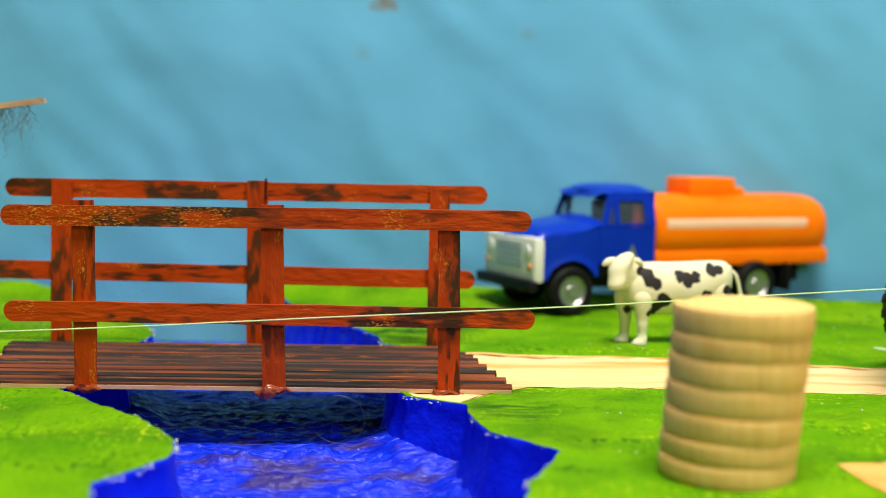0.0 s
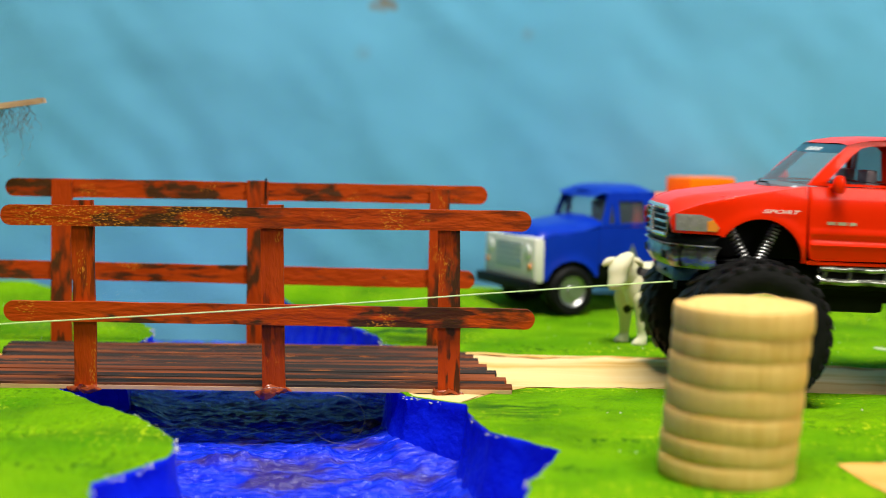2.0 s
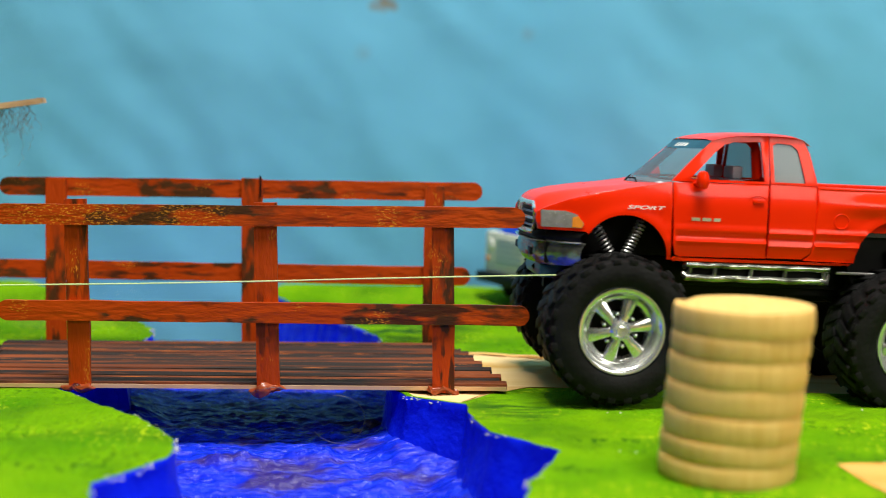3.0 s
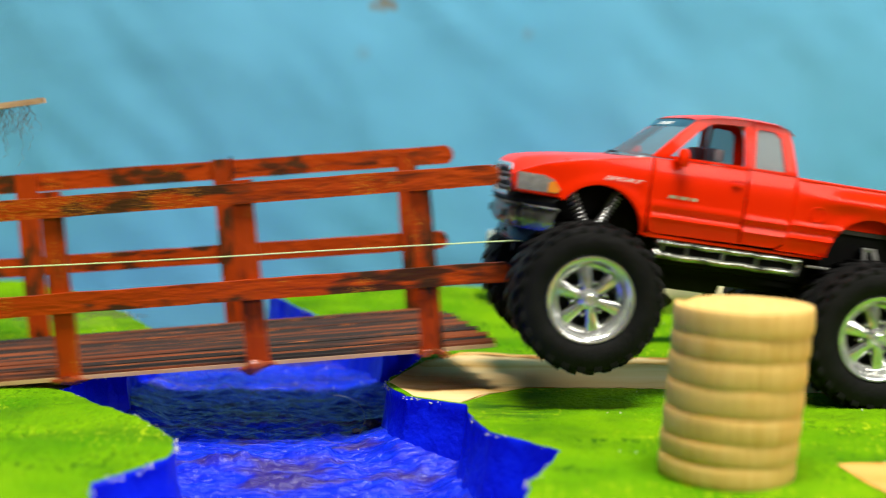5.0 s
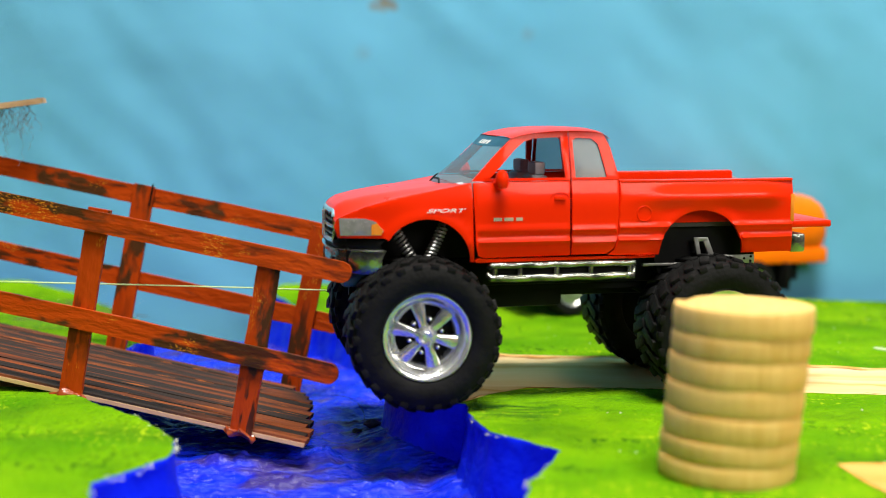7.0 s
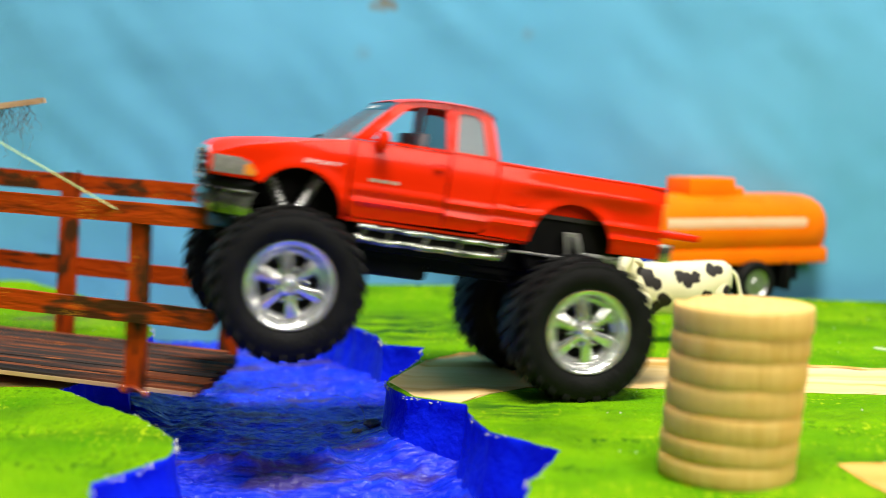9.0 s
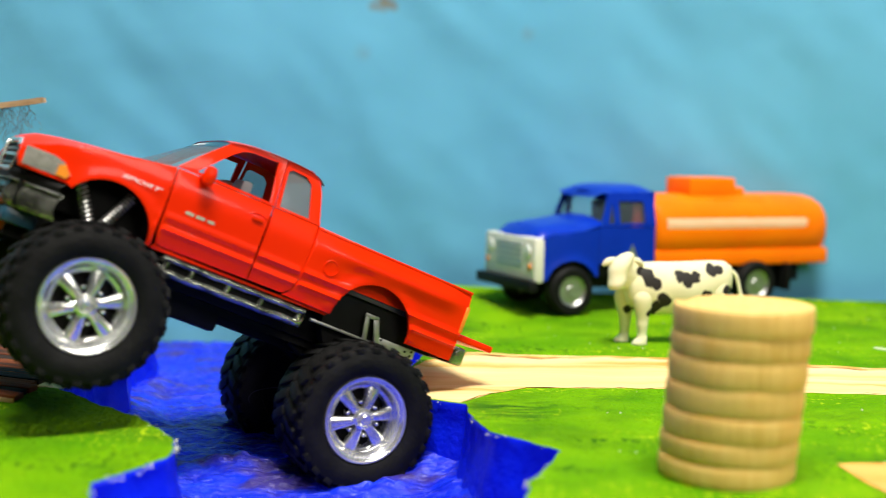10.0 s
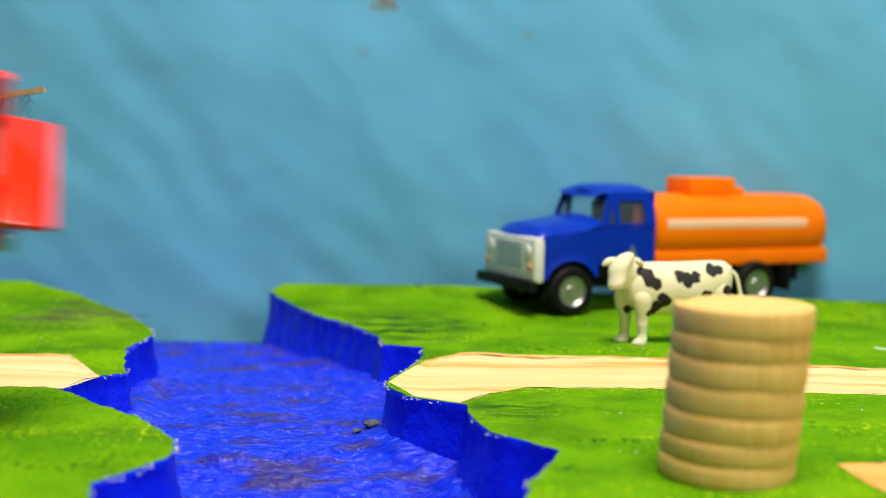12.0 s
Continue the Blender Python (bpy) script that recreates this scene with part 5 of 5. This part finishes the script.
for x, y, r in ((-0.0325, 0.582, 0.0032), (-0.0392, 0.577, 0.0017)):
    bmesh.ops.create_icosphere(bm, subdivisions=3, radius=r, matrix=Matrix.Translation((x, y, bed_z(x, y) + 0.0008)) @ Matrix.Diagonal((1.4, 0.9, 0.6, 1)))
for v in bm.verts:
    v.co += 0.0009 * noise.noise_vector(v.co * 400)
tagged(part("pebbles", bm, STAIN), "small dull lumps at the foot of the bank", "lumps", kind="stuff")


def motions():
    P = [(0, 0.2502, 0.5755, -0.0013, 0.1, 1.8, -7.5), (0.3, 0.2395, 0.5756, -0.0012, 0.1, 1.8, -6.6), (0.6, 0.2184, 0.5759, -0.0010, 0.1, 1.9, -5.5),
         (1, 0.1904, 0.5759, -0.0010, 0.1, 2.0, -3.5), (1.5, 0.1622, 0.5792, -0.0007, 0.0, 1.6, -0.8), (2, 0.1347, 0.5822, -0.0005, -0.0, 2.9, 2.1),
         (2.5, 0.1006, 0.5806, 0.0001, -0.3, 2.7, 4.5), (3, 0.0724, 0.5778, 0.0007, -0.2, 3.0, 5.5), (3.3, 0.0693, 0.5756, 0.0010, -0.1, 3.3, 5.7),
         (4.7, 0.0693, 0.5699, 0.0013, -0.1, 3.7, 5.5), (4.8, 0.0695, 0.5691, 0.0014, -0.2, 3.8, 5.4), (4.9, 0.0623, 0.5704, 0.0070, 0.1, 6.4, 5.8),
         (5, 0.0527, 0.5731, 0.0152, 0.5, 8.9, 6.2), (5.1, 0.0424, 0.5696, 0.0026, 1.1, 2.9, 8.1), (5.2, 0.0240, 0.5650, -0.0010, 1.1, 0.8, 8.7),
         (5.3, 0.0066, 0.5627, -0.0041, 0.7, -0.6, 9.0), (5.5, 0.0040, 0.5660, -0.0032, 1.3, -0.5, 10.6), (5.7, -0.0067, 0.5667, -0.0027, 1.3, -0.4, 10.6),
         (6, -0.0120, 0.5670, -0.0018, 1.3, -0.3, 10.7), (6.5, -0.0123, 0.5670, -0.0015, 1.3, -0.3, 10.8), (7, -0.0140, 0.5668, -0.0008, 0.9, 0.1, 10.6),
         (7.2, -0.0142, 0.5670, -0.0004, 0.9, 0.1, 10.6), (8, -0.0335, 0.5632, 0.0086, 0.4, 4.4, 11.5), (8.8, -0.0638, 0.5606, 0.0218, -0.1, 9.6, 12.8),
         (9, -0.0817, 0.5561, 0.0209, -0.2, 9.4, 14.8), (9.2, -0.1159, 0.5510, 0.0204, -1.6, 12.9, 18.1), (9.3, -0.1312, 0.5408, 0.0217, -1.6, 16.0, 20.3),
         (9.4, -0.1477, 0.5247, 0.0237, -3.4, 20.0, 23.7), (9.5, -0.1522, 0.5076, 0.0227, -2.1, 25.0, 23.7), (9.7, -0.1612, 0.5088, 0.0215, -2.0, 24.6, 24.5),
         (10, -0.1747, 0.5107, 0.0200, -2.1, 24.3, 25.5), (10.3, -0.1808, 0.5106, 0.0208, -0.7, 24.0, 25.1), (10.5, -0.1850, 0.5105, 0.0211, 0.1, 23.8, 24.9),
         (10.8, -0.2148, 0.5014, 0.0270, 13.6, 22.5, 25.9), (11, -0.2184, 0.5008, 0.0300, 13.8, 22.1, 25.9), (11.2, -0.2258, 0.5036, 0.0376, 13.7, 20.8, 24.7),
         (11.5, -0.2464, 0.5147, 0.0475, 15.3, 17.3, 21.8), (11.7, -0.2821, 0.5250, 0.0577, 19.8, 14.8, 17.1), (11.8, -0.2961, 0.5102, 0.0577, 23.0, 14.5, 13.9),
         (11.9, -0.3155, 0.4892, 0.0453, 27.5, 6.4, 15.7), (12, -0.3547, 0.4607, 0.0680, 36.6, 10.0, 23.1)]
    walk(pickup, [(t, pose(*r)) for t, *r in P])
    # play of the axles under the body: time, front x and z, rear x and z in millimetres
    AXLES = [(0, -1.0, 0.4, -1, 0), (2.0, -1.2, 0.2, -1, 0), (3.0, -2.4, 0.7, -1.5, 1), (4.8, -1.8, 0.8, -1.5, 1), (5.0, -1.0, 1.4, -2.7, 3.8), (5.2, -2.0, 0.8, -1.5, 1.5), (5.5, -2.5, 0.4, -1.2, 1), (6.0, -1.7, 1.6, -1.5, 1.5), (7.2, -2.1, 1.6, -1.5, 1.5),
             (8.8, 0.3, 1.3, 1.9, -0.3), (9.0, 0.3, 1.3, 1.9, -0.3), (9.5, 1.9, -0.9, -3.9, -1.2), (10.0, 4.2, 0.3, 0.2, -2.4), (10.5, 4.3, -0.1, 0.9, -3.5), (11.0, 4.0, 0, 3.9, -3.7), (12.0, 4.0, 0, 2.5, -4.0)]
    for w, x, y in WHEELS:
        rows, spin, last = [], 0.0, P[0][1]
        for t, px, *_ in P:
            spin += math.degrees((px - last) / 0.0325)
            last = px
            k = 3 if x > 0.05 else 1
            dx, dz = (float(np.interp(t, [a[0] for a in AXLES], [a[i] for a in AXLES])) / 1000 for i in (k, k + 1))
            if y > 0:
                dx -= 0.005 * step(7.3, 8.8, t) * (1 - step(9.1, 9.4, t)) if x < 0.05 else 0.0015
            rows.append((t, pose(x + dx, y, 0.0325 + dz, 0, spin, 0)))
        walk(w, rows)
    B = [(0, -0.08, 0.61, 0, 0, 0, 0), (2.7, -0.08, 0.61, 0, 0, 0, 0), (3.0, -0.0824, 0.6093, 0.0012, 0.2, -0.3, 0), (4.8, -0.0826, 0.6093, 0.0012, 0.2, -0.3, 0), (4.9, -0.0845, 0.610, 0.006, 0.8, -2.4, 0.7),
         (5.0, -0.0888, 0.6118, 0.0122, 1.3, -5.0, 2.0), (5.1, -0.1210, 0.6045, 0.0014, 1.2, 3.3, 1.8), (5.2, -0.1348, 0.5970, -0.0095, -3.4, 9.9, -3.6), (5.5, -0.1468, 0.5998, -0.0076, -3.0, 10.2, -6.0), (6.0, -0.1616, 0.5990, -0.0012, -0.6, 10.7, -6.4),
         (6.5, -0.1620, 0.5995, -0.0015, -0.6, 10.7, -6.3), (7.0, -0.1622, 0.5985, -0.0024, -2.4, 9.9, -7.4), (7.2, -0.1626, 0.5985, -0.0022, -2.3, 9.9, -7.3), (8.0, -0.176, 0.603, 0.003, -1, 7, -9.5), (8.8, -0.1855, 0.6090, 0.0030, -2.0, 2.0, -13.4), (9.0, -0.2035, 0.6175, 0.0040, -2.0, 2.6, -14.2),
         (9.5, -0.2611, 0.5950, 0.0088, -0.3, 4, -9), (10.0, -0.285, 0.595, 0.008, 0, 4, -9), (10.5, -0.305, 0.595, 0.008, 0, 4, -9), (11.0, -0.37, 0.595, 0.01, 0, 4, -9), (12.0, -0.55, 0.595, 0.01, 0, 4, -9)]
    walk(bridge, [(t, pose(*r)) for t, *r in B])
    S = [(0.0, 0.2287, 0.0535, -3.44), (1.0, 0.1588, 0.0539, -4.13), (1.5, 0.1265, 0.0527, -4.29), (2.0, 0.1015, 0.0536, -4.2), (2.5, 0.0715, 0.0552, -3.0), (3.0, 0.0503, 0.0557, -1.46), (4.8, 0.0503, 0.0557, -2.69), (5.0, 0.0338, 0.0710, -3.44), (5.1, 0.0128, 0.0600, -2.96),
         (5.2, -0.0257, 0.0493, -11.27), (5.5, -0.0357, 0.0458, -1.84), (6.0, -0.0457, 0.0474, -1.24), (6.5, -0.0507, 0.0473, 0.04), (7.2, -0.0520, 0.0481, 2.46), (8.8, -0.1142, 0.0770, 27.87), (9.0, -0.1316, 0.0753, 29.96), (9.2, -0.1557, 0.0758, 27.66), (9.3, -0.1676, 0.0766, 26), (9.5, -0.1999, 0.0780, 26), (10.0, -0.2348, 0.0790, 26), (12.0, -0.4, 0.0776, 22)]
    walk(string, [(t, pose(x, 0.545, z, 0, a, 0)) for t, x, z, a in S])
    T = [(0, 0.1313, 0), (9.0, 0.1313, 0), (10.9, 0.1325, 0), (11.2, 0.1365, 2), (11.8, 0.1405, 3), (11.9, 0.1385, 3), (12.0, 0.1370, 3)]
    walk(twig, [(t, pose(-0.2114, 0.66, z, 0, -8 - a * 0.4, 0)) for t, z, a in T])


motions()
